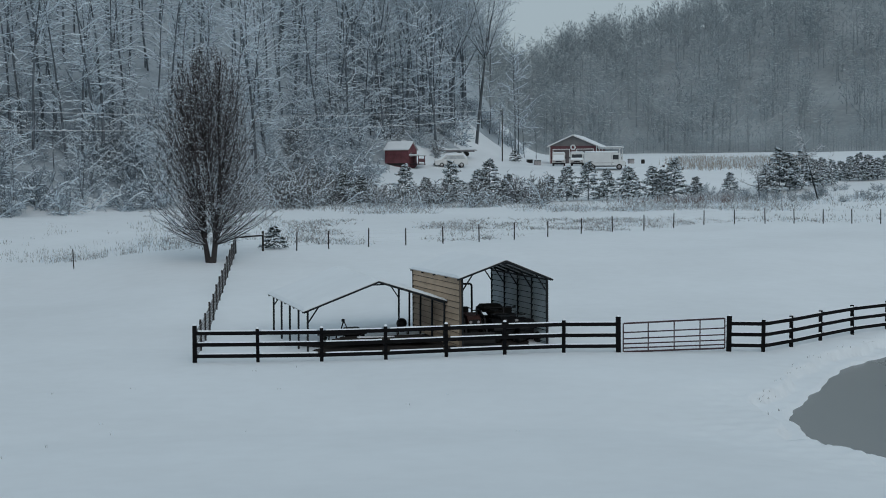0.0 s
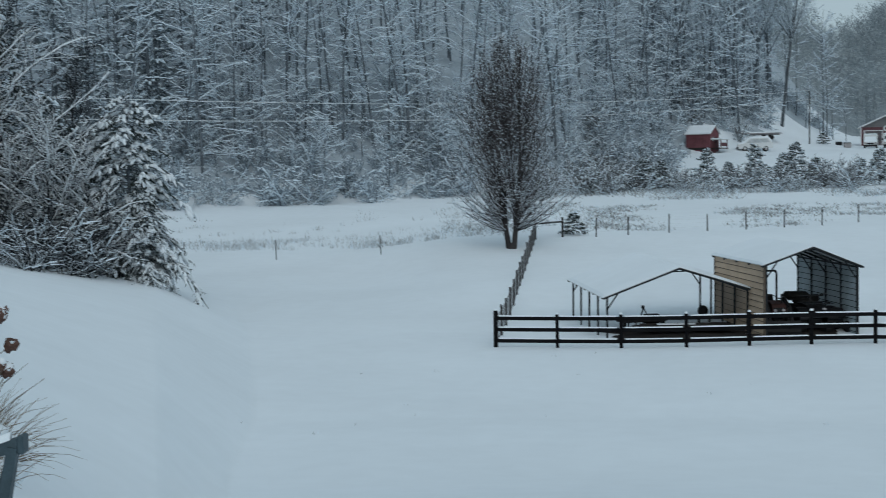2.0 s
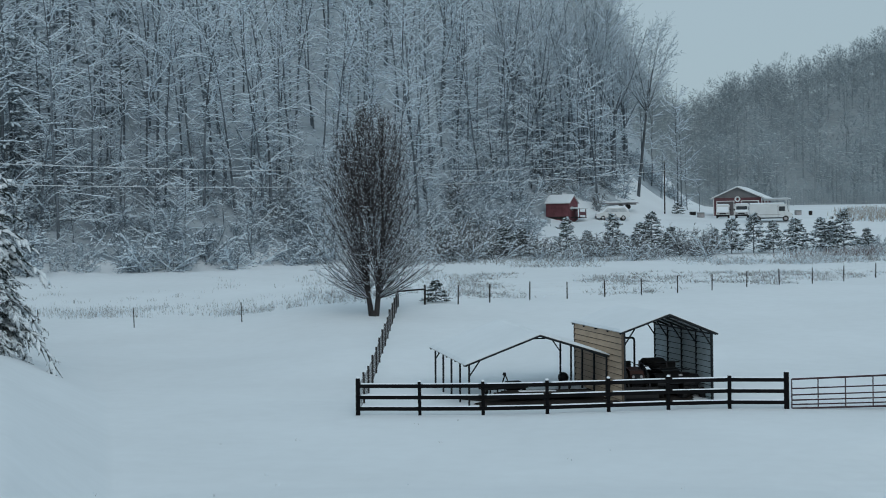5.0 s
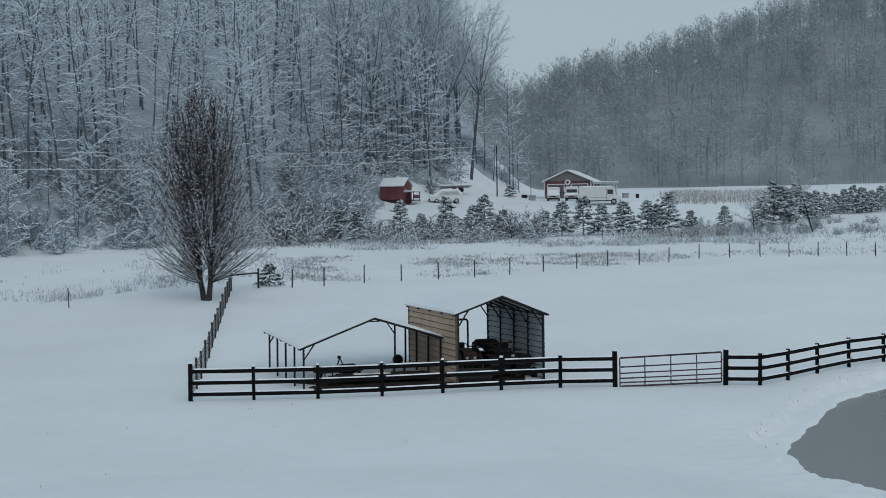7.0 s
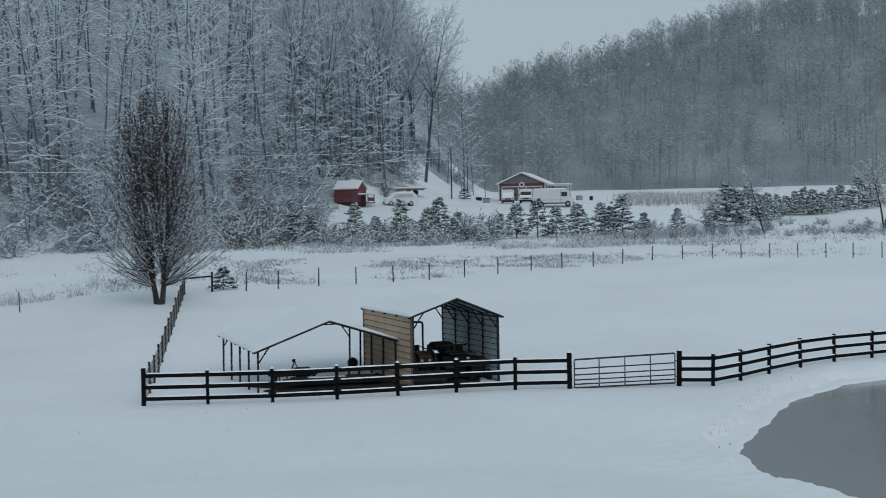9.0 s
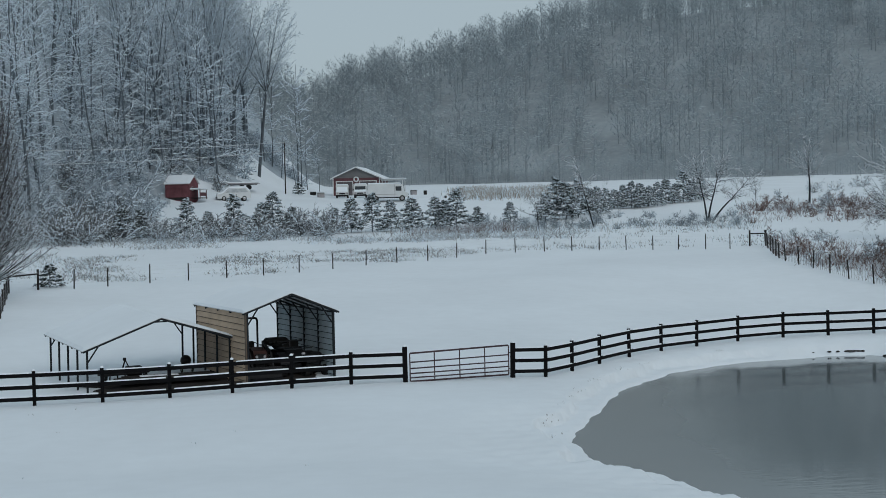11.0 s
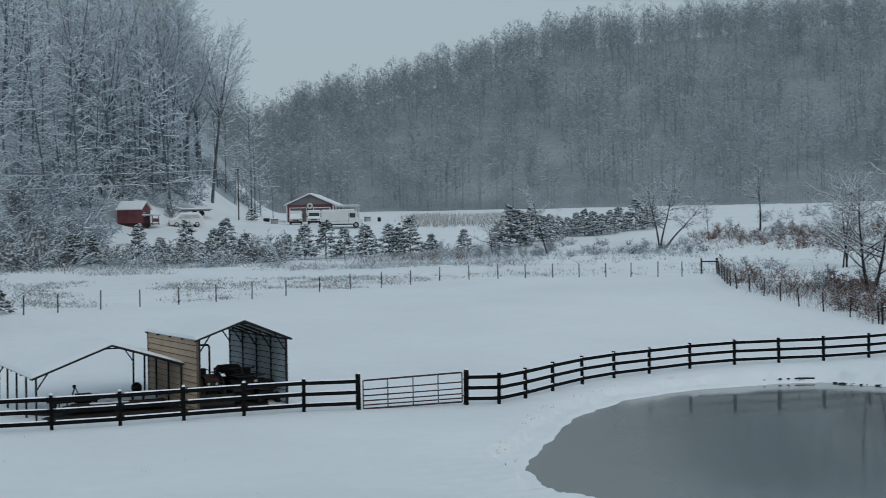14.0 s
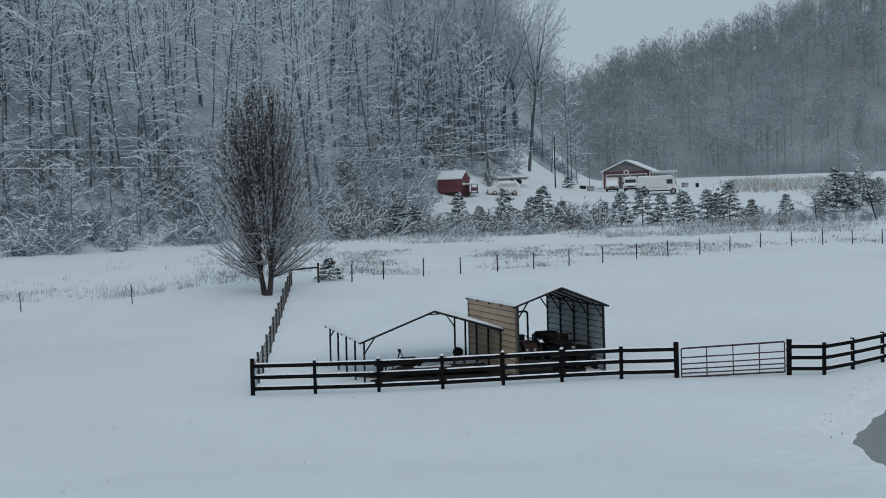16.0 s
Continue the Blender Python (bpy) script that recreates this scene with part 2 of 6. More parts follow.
def shore_curve(n=420):
    """The shore as a closed smooth line with small bays."""
    pts = np.array(POND)
    m = len(pts)
    out = []
    for k in range(n):
        u = k / n * m
        i, f = int(u), u % 1
        a, b, c, d = (pts[(i + j) % m] for j in (-1, 0, 1, 2))
        p = 0.5 * (2 * b + (c - a) * f + (2 * a - 5 * b + 4 * c - d) * f * f + (3 * b - a - 3 * c + d) * f ** 3)
        w = k / n * 2 * np.pi
        j = 0.05 * np.sin(23 * w + 1) + 0.035 * np.sin(41 * w + 2.2)
        mid = np.array((26.0, 46.0))
        out.append(p + (p - mid) / np.linalg.norm(p - mid) * j)
    return np.array(out)


SHORE = shore_curve(640)


def shore_distance(x, y):
    """Metres to the shore: negative on the water."""
    x, y = np.asarray(x, float), np.asarray(y, float)
    best = np.full(x.shape, 1e9)
    inside = np.zeros(x.shape, bool)
    for a, b in zip(SHORE, np.roll(SHORE, -1, 0)):
        ab = b - a
        k = np.clip(((x - a[0]) * ab[0] + (y - a[1]) * ab[1]) / (ab @ ab), 0, 1)
        best = np.minimum(best, np.hypot(x - a[0] - k * ab[0], y - a[1] - k * ab[1]))
        cross = (a[1] > y) != (b[1] > y)
        inside ^= cross & (x < a[0] + (y - a[1]) / (b[1] - a[1] + 1e-12) * ab[0])
    return np.where(inside, -best, best)


def height(x, y):
    """The height of the land at a place in plan."""
    x, y = np.asarray(x, float), np.asarray(y, float)
    r, az = np.hypot(x, y), np.degrees(np.arctan2(x, y))
    q = r - 17 * smooth(12, 26, az) * (1 - smooth(76, 112, r)) * smooth(40, 60, r)
    z = np.interp(q, [0, 12, 26, 37, 57, 73, 90, 118, 135, 150, 190, 225, 300, 420, 2500],
                  [4, 3.4, 0.7, 0.0, 0, 1.0, 2.3, 3.3, 4.15, 4.8, 8.7, 9.8, 12.8, 17, 17])
    z = z - 0.75 * smooth(-11, -17, az) * smooth(57, 80, r) * (1 - smooth(95, 130, r))
    # the bank with the evergreens
    bank = np.interp(az, [-60, -36, -31, -25, -21], [7, 5.6, 3.5, 2.0, 0.0])
    bank = np.where(bank > 4, 4 + (bank - 4) * smooth(16, 42, r), bank)
    k = 1 - smooth(61, 80, r)
    z = np.where(az < -20, np.maximum(z, bank * k + z * (1 - k)), z)
    # the wooded hill whose spur ends beside the sheds
    foot = np.interp(az, [-40, -16, -8, -3, 3], [126, 133, 148, 193, 203])
    spur = smooth(4.5, -3.5, az) * (1 - smooth(100, 150, np.abs(az)))
    z = z + spur * 0.5 * np.clip(r - foot, 0, 150)
    # the far hill
    ridge = np.interp(az, [0, 2, 3.9, 5.6, 8, 10, 12.5, 13.9, 16, 25, 40, 90], [36, 40, 43.5, 48.5, 53.0, 57.3, 63, 67, 71, 76, 77, 40])
    far = smooth(-2, 3, az) * (1 - smooth(80, 120, az))
    z = z + far * smooth(305, 480, r) * np.maximum(ridge - z, 0)
    z = z - 0.4 * np.exp(-((x + 7.0) ** 2 + (y - 63.5) ** 2) / 18.0)
    z = z + (0.05 * np.sin(x * 0.31 + 1.3 * np.sin(y * 0.17)) + 0.04 * np.sin(y * 0.43 + x * 0.12)) * smooth(20, 60, r)
    return z


def build_ground():
    az = np.concatenate([np.arange(-180, -40, 4.0), np.arange(-40, 8, 0.25), np.arange(8, 34, 0.16), np.arange(34, 180, 4.0)])
    r = np.concatenate([[0.5, 4, 8, 12, 16, 20, 24, 27], np.arange(29, 66, 0.24), np.arange(66, 72, 0.4), 72 * 1.016 ** np.arange(1, 120), [520, 600, 750, 1000, 1500, 2500]])
    a, q = np.meshgrid(np.radians(az), r)
    x, y = q * np.sin(a), q * np.cos(a)
    z = height(x, y)
    near = (x > 0) & (x < 60) & (y > 15) & (y < 72)
    d = np.full(x.shape, 99.0)
    d[near] = shore_distance(x[near], y[near])
    shelf = 0.85 + 0.22 * np.sin(x * 0.9 + y * 0.7) + 0.10 * np.sin(x * 3.1 - y * 2.3)
    ragged = 0.03 * np.sin(x * 5.1 + y * 2.3) + 0.025 * np.sin(x * 2.2 - y * 6.7)
    edge = WATER + 0.7 * np.clip(d, -1.2, 0.12) + 0.03 * np.clip(d, 0, 1) + ragged * smooth(0.1, 0.5, d)
    step = smooth(0, 0.2, d - shelf)
    rise = smooth(0, 1, (d - shelf) / (1.8 + 4.0 * smooth(48, 38, y)))
    bank = edge + 0.30 * step * (1 - rise)
    z = np.where(d < 9, bank + np.maximum(z - edge, 0) * rise, z)
    n, m = x.shape
    i = np.arange(n * m).reshape(n, m)
    wrap = np.concatenate([i, i[:, :1]], 1)
    f = np.stack([wrap[:-1, :-1], wrap[1:, :-1], wrap[1:, 1:], wrap[:-1, 1:]], -1).reshape(-1, 4)
    cap = np.stack([np.full(m, n * m), wrap[0, :-1], wrap[0, 1:]], -1)
    v = np.concatenate([np.stack([x, y, z], -1).reshape(-1, 3), [[0, 0, 4.0]]])
    mid = v[f].mean(1)
    ma, mr = np.degrees(np.arctan2(mid[:, 0], mid[:, 1])), np.hypot(mid[:, 0], mid[:, 1])
    # ground under the woods takes the floor colours with shade painted in
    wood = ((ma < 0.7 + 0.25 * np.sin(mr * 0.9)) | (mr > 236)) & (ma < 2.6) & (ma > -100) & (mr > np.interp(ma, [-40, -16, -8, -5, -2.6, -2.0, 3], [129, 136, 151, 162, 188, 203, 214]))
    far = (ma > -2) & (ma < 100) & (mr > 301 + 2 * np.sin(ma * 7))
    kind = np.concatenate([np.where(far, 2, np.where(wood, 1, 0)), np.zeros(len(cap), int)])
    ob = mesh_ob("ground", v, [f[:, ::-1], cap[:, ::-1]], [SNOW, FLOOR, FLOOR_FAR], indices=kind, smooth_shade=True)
    return tagged(ob, "smooth field of fresh white snow rising to wooded hills", "snow field", kind="structure")


build_ground()


def sheet(name, outline, z, material, label, category):
    bm = bmesh.new()
    bm.faces.new([bm.verts.new((x, y, z)) for x, y in outline])
    bmesh.ops.triangulate(bm, faces=bm.faces)
    return tagged(part(name, bm, material), label, category, kind="structure")


grown = SHORE + 0.35 * (SHORE - (26, 46)) / np.linalg.norm(SHORE - (26, 46), axis=1)[:, None]
sheet("water", grown, WATER, WATER_MAT, "dark still pond water with a grey film of ice", "pond")


# ---- the black board fence and its gate ----
FENCE_HEIGHT = 1.30
RUN_WEST = [(-9.58, 51.27), (-7.17, 51.40), (-4.71, 51.45), (-2.25, 51.75), (0.10, 52.35), (2.42, 52.95), (4.81, 53.45), (7.02, 53.57)]
RUN_EAST = [(11.53, 53.92), (12.88, 53.75), (14.36, 55.1), (16.1, 57.0), (18.2, 59.4), (20.4, 61.4), (22.72, 62.9), (25.3, 64.05),
            (27.95, 64.6), (30.4, 64.6), (33.0, 64.8), (35.9, 65.4), (38.6, 65.9), (41.2, 66.5), (43.8, 67.2)]


def rounded_cap(bm, a, b, w, h):
    """A ridge of snow from a to b."""
    a, b = Vector(a), Vector(b)
    d = (b - a).normalized()
    x = d.cross(Vector((0, 0, 1))).normalized()
    ring = [(-0.5, 0), (-0.42, 0.6), (-0.15, 1), (0.2, 0.95), (0.45, 0.55), (0.5, 0)]
    n = max(2, int((b - a).length / 0.4))
    rows = []
    for k in range(n + 1):
        p = a.lerp(b, k / n)
        j = 0.85 + 0.3 * noise.noise(p * 2.1)
        rows.append([bm.verts.new(p + x * (u * w) + Vector((0, 0, v * h * j))) for u, v in ring])
    for r, s in zip(rows, rows[1:]):
        for i in range(5):
            bm.faces.new((r[i], r[i + 1], s[i + 1], s[i]))
    bm.faces.new(rows[0])
    bm.faces.new(rows[-1][::-1])
    return bm


def board_fence(run, tall_first=False, tall_last=False):
    x0, y0 = run[0]
    fence = thing("board_fence", pose(x0, y0, ground_z(x0, y0)), "black painted three-rail board fence with snow on its rails", "fence", "paddock fences")
    z0 = ground_z(x0, y0)
    for k, (x, y) in enumerate(run):
        tall = 0.14 if (k == 0 and tall_first) or (k == len(run) - 1 and tall_last) else 0.0
        w = 0.17 if tall else 0.13
        z = ground_z(x, y) - z0
        bm = box(bmesh.new(), (0, 0, (FENCE_HEIGHT + tall) / 2 - 0.2), (w, w, FENCE_HEIGHT + tall + 0.4), bevel=0.012)
        p = place(part("post", bm, BLACK, fence), pose(x - x0, y - y0, z, random.uniform(-0.8, 0.8), random.uniform(-0.8, 0.8), 8))
        cap = bmesh.ops.create_uvsphere(bm := bmesh.new(), u_segments=8, v_segments=5, radius=0.5)
        for v in bm.verts:
            v.co = Vector((v.co.x * w * 1.15, v.co.y * w * 1.15, max(v.co.z, 0) * 0.16))
        place(part("snow_cap", bm, SNOW, p), pose(0, 0, FENCE_HEIGHT + tall))
    for (xa, ya), (xb, yb) in zip(run, run[1:]):
        za, zb = ground_z(xa, ya) - z0, ground_z(xb, yb) - z0
        side = Vector((yb - ya, -(xb - xa), 0)).normalized() * 0.085
        for h in (1.14, 0.70, 0.26):
            a = Vector((xa - x0, ya - y0, za + h)) + side
            b = Vector((xb - x0, yb - y0, zb + h)) + side
            rail = part("rail", beam(bmesh.new(), a, b, 0.045, 0.145), BLACK, fence)
            e = (b - a).normalized() * 0.15
            part("snow", rounded_cap(bmesh.new(), a + e + Vector((0, 0, 0.0725)), b - e + Vector((0, 0, 0.0725)), 0.065, 0.052), SNOW, rail)
    return fence


board_fence(RUN_WEST, True, True)
board_fence(RUN_EAST, True, False)


def tube_gate():
    a, b = Vector((7.18, 53.60, 0)), Vector((11.40, 53.88, 0))
    gate = thing("field_gate", pose(a.x, a.y, 0.0, 0, 0, math.degrees(math.atan2(b.y - a.y, b.x - a.x))), "closed tubular steel field gate with six bars", "gate")
    w = (b - a).length
    drop = 0.15
    top, bottom = lambda x: 1.14 + drop * x / w, lambda x: 0.0 + 0.08 * x / w
    for k, f in enumerate((0.0, 0.13, 0.28, 0.46, 0.68, 1.0)):
        za, zb = bottom(0) + f * (top(0) - bottom(0)), bottom(w) + f * (top(w) - bottom(w))
        bar = part("bar", rod(bmesh.new(), (0.06, 0, za), (w - 0.06, 0, zb), 0.036 if f in (0, 1) else 0.030), GATE, gate)
        part("snow", rounded_cap(bmesh.new(), (0.1, 0, za + 0.02), (w - 0.1, 0, zb + 0.02), 0.035, 0.010), SNOW, bar)
    for x in (0.04, w - 0.04):
        part("upright", rod(bmesh.new(), (x, 0, bottom(x)), (x, 0, top(x)), 0.026), GATE, gate)
    for f in (0.25, 0.5, 0.75):
        x = w * f
        part("brace", box(bmesh.new(), (x, 0, (top(x) + bottom(x)) / 2), (0.045, 0.02, top(x) - bottom(x)), bevel=0.004), GATE, gate)
    for z in (0.25, 0.9):
        part("hinge", rod(bmesh.new(), (w - 0.06, 0, z + 0.08), (w + 0.06, 0, z + 0.08), 0.018), STEEL, gate)


tube_gate()


# ---- wire fences ----
def wire_fence(points, label, step=2.45, tall=1.25, wires=(0.35, 0.62, 0.88, 1.12), mesh=False, group="wire fences", jitter=1.5, stout=0.052, each=False):
    pts = [Vector((x, y, 0)) for x, y in points]
    length = [0.0]
    for a, b in zip(pts, pts[1:]):
        length.append(length[-1] + (b - a).length)
    n = max(1, round(length[-1] / step))
    spots = []
    for k in range(n + 1):
        s = length[-1] * k / n
        i = max(j for j in range(len(pts)) if length[j] <= s + 1e-6)
        i = min(i, len(pts) - 2)
        p = pts[i].lerp(pts[i + 1], (s - length[i]) / (length[i + 1] - length[i]))
        spots.append(Vector((p.x, p.y, ground_z(p.x, p.y))))
    if each:
        spots = [Vector((p.x, p.y, ground_z(p.x, p.y))) for p in pts]
    o = spots[0]
    fence = thing("wire_fence", pose(*o), label, "fence", group)
    for p in spots:
        h = tall + random.uniform(-0.06, 0.06)
        bm = rod(bmesh.new(), (0, 0, -0.3), (0, 0, h), stout, 8, stout * 0.9)
        post = place(part("post", bm, POST, fence), pose(*(p - o), random.uniform(-jitter, jitter), random.uniform(-jitter, jitter), 0))
        bm = rod(bmesh.new(), (0, 0, h), (0, 0, h + 0.05), stout, 8, 0.02)
        part("snow_cap", bm, SNOW, post)
    for h in wires:
        bm = bmesh.new()
        for a, b in zip(spots, spots[1:]):
            up = Vector((0, 0, h))
            mid = (a + b) / 2 + up - Vector((0, 0, 0.015))
            rod(bm, a + up - o, mid - o, 0.006, 3)
            rod(bm, mid - o, b + up - o, 0.006, 3)
        part("wire", bm, WIRE, fence)
    if mesh:
        bm = bmesh.new()
        for a, b in zip(spots, spots[1:]):
            for k in range(1, 9):
                p = a.lerp(b, k / 9)
                rod(bm, p - o + Vector((0, 0, 0.05)), p - o + Vector((0, 0, max(wires))), 0.009, 3)
        tagged(part("mesh_wire", bm, WIRE_DARK, fence), kind="stuff")
    return fence


SIDE_END = (-13.75, 88.6)
wire_fence([(-9.75, 52.4), (-10.9, 63.0), SIDE_END], "weathered wooden post fence with snow-dusted woven wire", step=2.75, mesh=True)
BACK_AZ = [-6.24, -4.89, -3.18, -1.59, 0.0, 1.55, 3.05, 4.48, 5.90, 7.22, 8.54, 9.78, 11.03, 12.29, 13.53, 14.70, 15.86, 16.99, 18.11, 19.17, 20.3, 21.3]
BACK = [polar(a, float(np.interp(a, [-8, -6, 3, 5, 11, 13, 17, 22], [91.2, 91.0, 98.7, 101.2, 113.4, 114.2, 115.6, 114.3]))) for a in BACK_AZ]
wire_fence(BACK, "dark field posts strung with thin snowy wire", stout=0.046, each=True)
CORNER = (45.1, 107.6)
wire_fence([CORNER, (42.6, 100.0), (40.6, 94.0), (40.4, 88.0), (40.5, 83.4), (41.3, 79.4), (42.2, 75.6)], "rough posts with snow-laden woven wire beside brush", step=2.6, tall=1.3, mesh=True, jitter=5)


def brace_frame(a, b, tall):
    """Two stout corner posts with a cross bar."""
    a, b = (Vector((x, y, ground_z(x, y))) for x, y in (a, b))
    f = thing("corner_brace", pose(*a), "stout wooden corner posts joined by a cross rail", "fence", "fence corner braces")
    for p in (a, b):
        part("post", rod(bmesh.new(), p - a - Vector((0, 0, 0.3)), p - a + Vector((0, 0, tall)), 0.075, 10), POST, f)
    rail = part("cross_rail", rod(bmesh.new(), Vector((0, 0, tall * 0.78)), b - a + Vector((0, 0, tall * 0.78)), 0.06), POST, f)
    part("snow", rounded_cap(bmesh.new(), Vector((0, 0, tall * 0.78 + 0.05)), b - a + Vector((0, 0, tall * 0.78 + 0.05)), 0.09, 0.05), SNOW, rail)


brace_frame(SIDE_END, polar(-7.66, 91.0), 1.35)
brace_frame((43.95, 108.2), (45.1, 107.5), 1.35)
brace_frame((42.3, 75.3), (43.5, 72.9), 1.35)
wire_fence([(43.5, 72.9), (46.0, 70.0), (49.5, 69.0)], "short run of rough posts beside the pond field", step=2.6, tall=1.3)

for x, y in ((-29.9, 82.66), (-23.38, 84.63), (-35.4, 80.6)):
    z = ground_z(x, y)
    st = thing("marker_stake", pose(x, y, z, random.uniform(-2, 2), -2, 0), "thin grey marker stake standing in snow", "stake", "marker stakes")
    part("stake", rod(bmesh.new(), (0, 0, -0.2), (0, 0, 1.28), 0.032, 6), POST, st)
    part("snow_cap", rod(bmesh.new(), (0, 0, 1.28), (0, 0, 1.33), 0.035, 6, 0.012), SNOW, st)

# ---- the two carports ----


def roof_snow(bm, x0, z0, x1, z1, y0, y1, thick):
    """A blanket of snow on one roof slope with a rounded edge."""
    n = 14
    rows = []
    for k in range(n + 1):
        y = y0 + (y1 - y0) * k / n
        row = []
        for i, u in enumerate((0.0, 0.04, 0.2, 0.5, 0.8, 0.96, 1.0)):
            x, z = x0 + (x1 - x0) * u, z0 + (z1 - z0) * u
            t = thick * (0.15 if i in (0, 6) else 1) * (0.9 + 0.2 * noise.noise((x, y, 3))) * (0.4 if k in (0, n) else 1)
            row.append(bm.verts.new((x, y, z + t)))
        rows.append(row)
    for r, s in zip(rows, rows[1:]):
        for i in range(6):
            bm.faces.new((r[i], r[i + 1], s[i + 1], s[i]))
    under = [bm.verts.new(v) for v in ((x0, y0, z0), (x1, y0, z1), (x1, y1, z1), (x0, y1, z0))]
    bm.faces.new(under)
    bm.faces.new([rows[k][0] for k in range(n + 1)] + [under[3], under[0]])
    bm.faces.new([rows[k][6] for k in range(n, -1, -1)] + [under[1], under[2]])
    bm.faces.new(rows[0][::-1] + [under[0], under[1]])
    bm.faces.new(rows[n] + [under[2], under[3]])
    return bm


def carport(name, m, width, depth, leg, rise, frames, over, label, tilt=0.0, steel=STEEL):
    """An open steel carport: x across, y back from the front; legs, rafters, knee braces and a sheet roof under snow."""
    cp = thing(name, m, label, "carport", "carports")
    lift = lambda x: tilt * x / width
    mid = width / 2
    for k in range(frames):
        y = depth * k / (frames - 1)
        for x, s in ((0, 1), (width, -1)):
            e = leg + lift(x)
            part("leg", box(bmesh.new(), (x, y, e / 2 - 0.3), (0.075, 0.075, e + 0.6), bevel=0.006), steel, cp)
            if (k in (0, frames - 1) or leg > 2) and not (leg < 2 and k == 0 and x):
                part("knee_brace", beam(bmesh.new(), (x, y, e - 0.55), (x + s * 0.5, y, e + rise * 0.5 / mid), 0.05, 0.05), steel, cp)
            part("rafter", beam(bmesh.new(), (x - s * over, y, e - over * rise / mid), (mid, y, leg + rise + lift(mid)), 0.06, 0.07), steel, cp)
        part("collar_tie", beam(bmesh.new(), (mid - 0.3, y, leg + rise * 0.88 + lift(mid)), (mid + 0.3, y, leg + rise * 0.88 + lift(mid)), 0.05, 0.05), steel, cp)
    for x in (0, width):
        part("eave_tube", beam(bmesh.new(), (x, 0, leg + lift(x) - 0.05), (x, depth, leg + lift(x) - 0.05), 0.06, 0.06), steel, cp)
    for s, xe in ((-1, -over), (1, width + over)):
        ze = leg + lift(xe) - over * rise / mid + 0.04
        zr = leg + rise + lift(mid) + 0.04
        bm = prism(bmesh.new(), [(xe, ze), (mid, zr), (mid, zr + 0.03), (xe, ze + 0.03)], -over, depth + over)
        slope = part("roof_sheet", bm, ROOF, cp)
        part("roof_snow", roof_snow(bmesh.new(), xe, ze + 0.032, mid, zr + 0.032, -over, depth + over, 0.085), SNOW, slope)
        part("roof_edge", beam(bmesh.new(), (xe, -over - 0.01, ze - 0.02), (mid, -over - 0.01, zr - 0.02), 0.03, 0.07), steel, cp)
    return cp


# low open carport
LOW = pose(-5.575, 54.67, 0.12, 2.0, 0, 20) @ Matrix.Scale(0.985, 4)
carport("low_carport", LOW, 6.05, 6.3, 1.57, 1.02, 5, 0.24, "low open carport on dark steel legs under roof snow", tilt=0.14)

# taller carport, clad on both sides
TALL = pose(0.77, 54.84, 0.0, 0, 0, 18)
tall = carport("clad_carport", TALL, 3.75, 6.7, 2.93, 0.70, 5, 0.20, "tall carport with tan and grey metal sides under snow", tilt=-0.12, steel=STEEL)


def clad_wall(name, x, faces_out, material, parent, depth, z0, z1, trim, label):
    """Horizontal lapped sheets between the legs."""
    wall = new(name)
    wall.parent = parent
    wall["label"] = label
    n = 12
    h = (z1 - z0) / n
    for k in range(n):
        bm = bmesh.new()
        prof = [(x, z0 + k * h + 0.03), (x + faces_out * 0.055, z0 + k * h + 0.04), (x + faces_out * 0.012, z0 + (k + 1) * h), (x, z0 + (k + 1) * h)]
        prism(bm, prof, 0.02, depth - 0.02)
        part("siding_sheet", bm, material, wall)
    # dark sheet behind the gaps stands in for the laps' shadow lines
    part("lap_shade_backing", box(bmesh.new(), (x - faces_out * 0.012, depth / 2, (z0 + z1) / 2), (0.016, depth - 0.1, z1 - z0 - 0.02)), trim, wall)
    for y in (0.0, depth):
        part("corner_trim", box(bmesh.new(), (x + faces_out * 0.025, y, (z0 + z1) / 2), (0.07, 0.09, z1 - z0), bevel=0.005), trim, wall)
    return wall


clad_wall("tan_wall", -0.055, -1, TAN, tall, 6.7, -0.15, 2.90, TAN_TRIM, "tan horizontal metal siding")
clad_wall("grey_wall", 3.75 + 0.045, -1, PANEL, tall, 6.7, -0.15, 2.80, STEEL, "blue-grey horizontal metal siding")

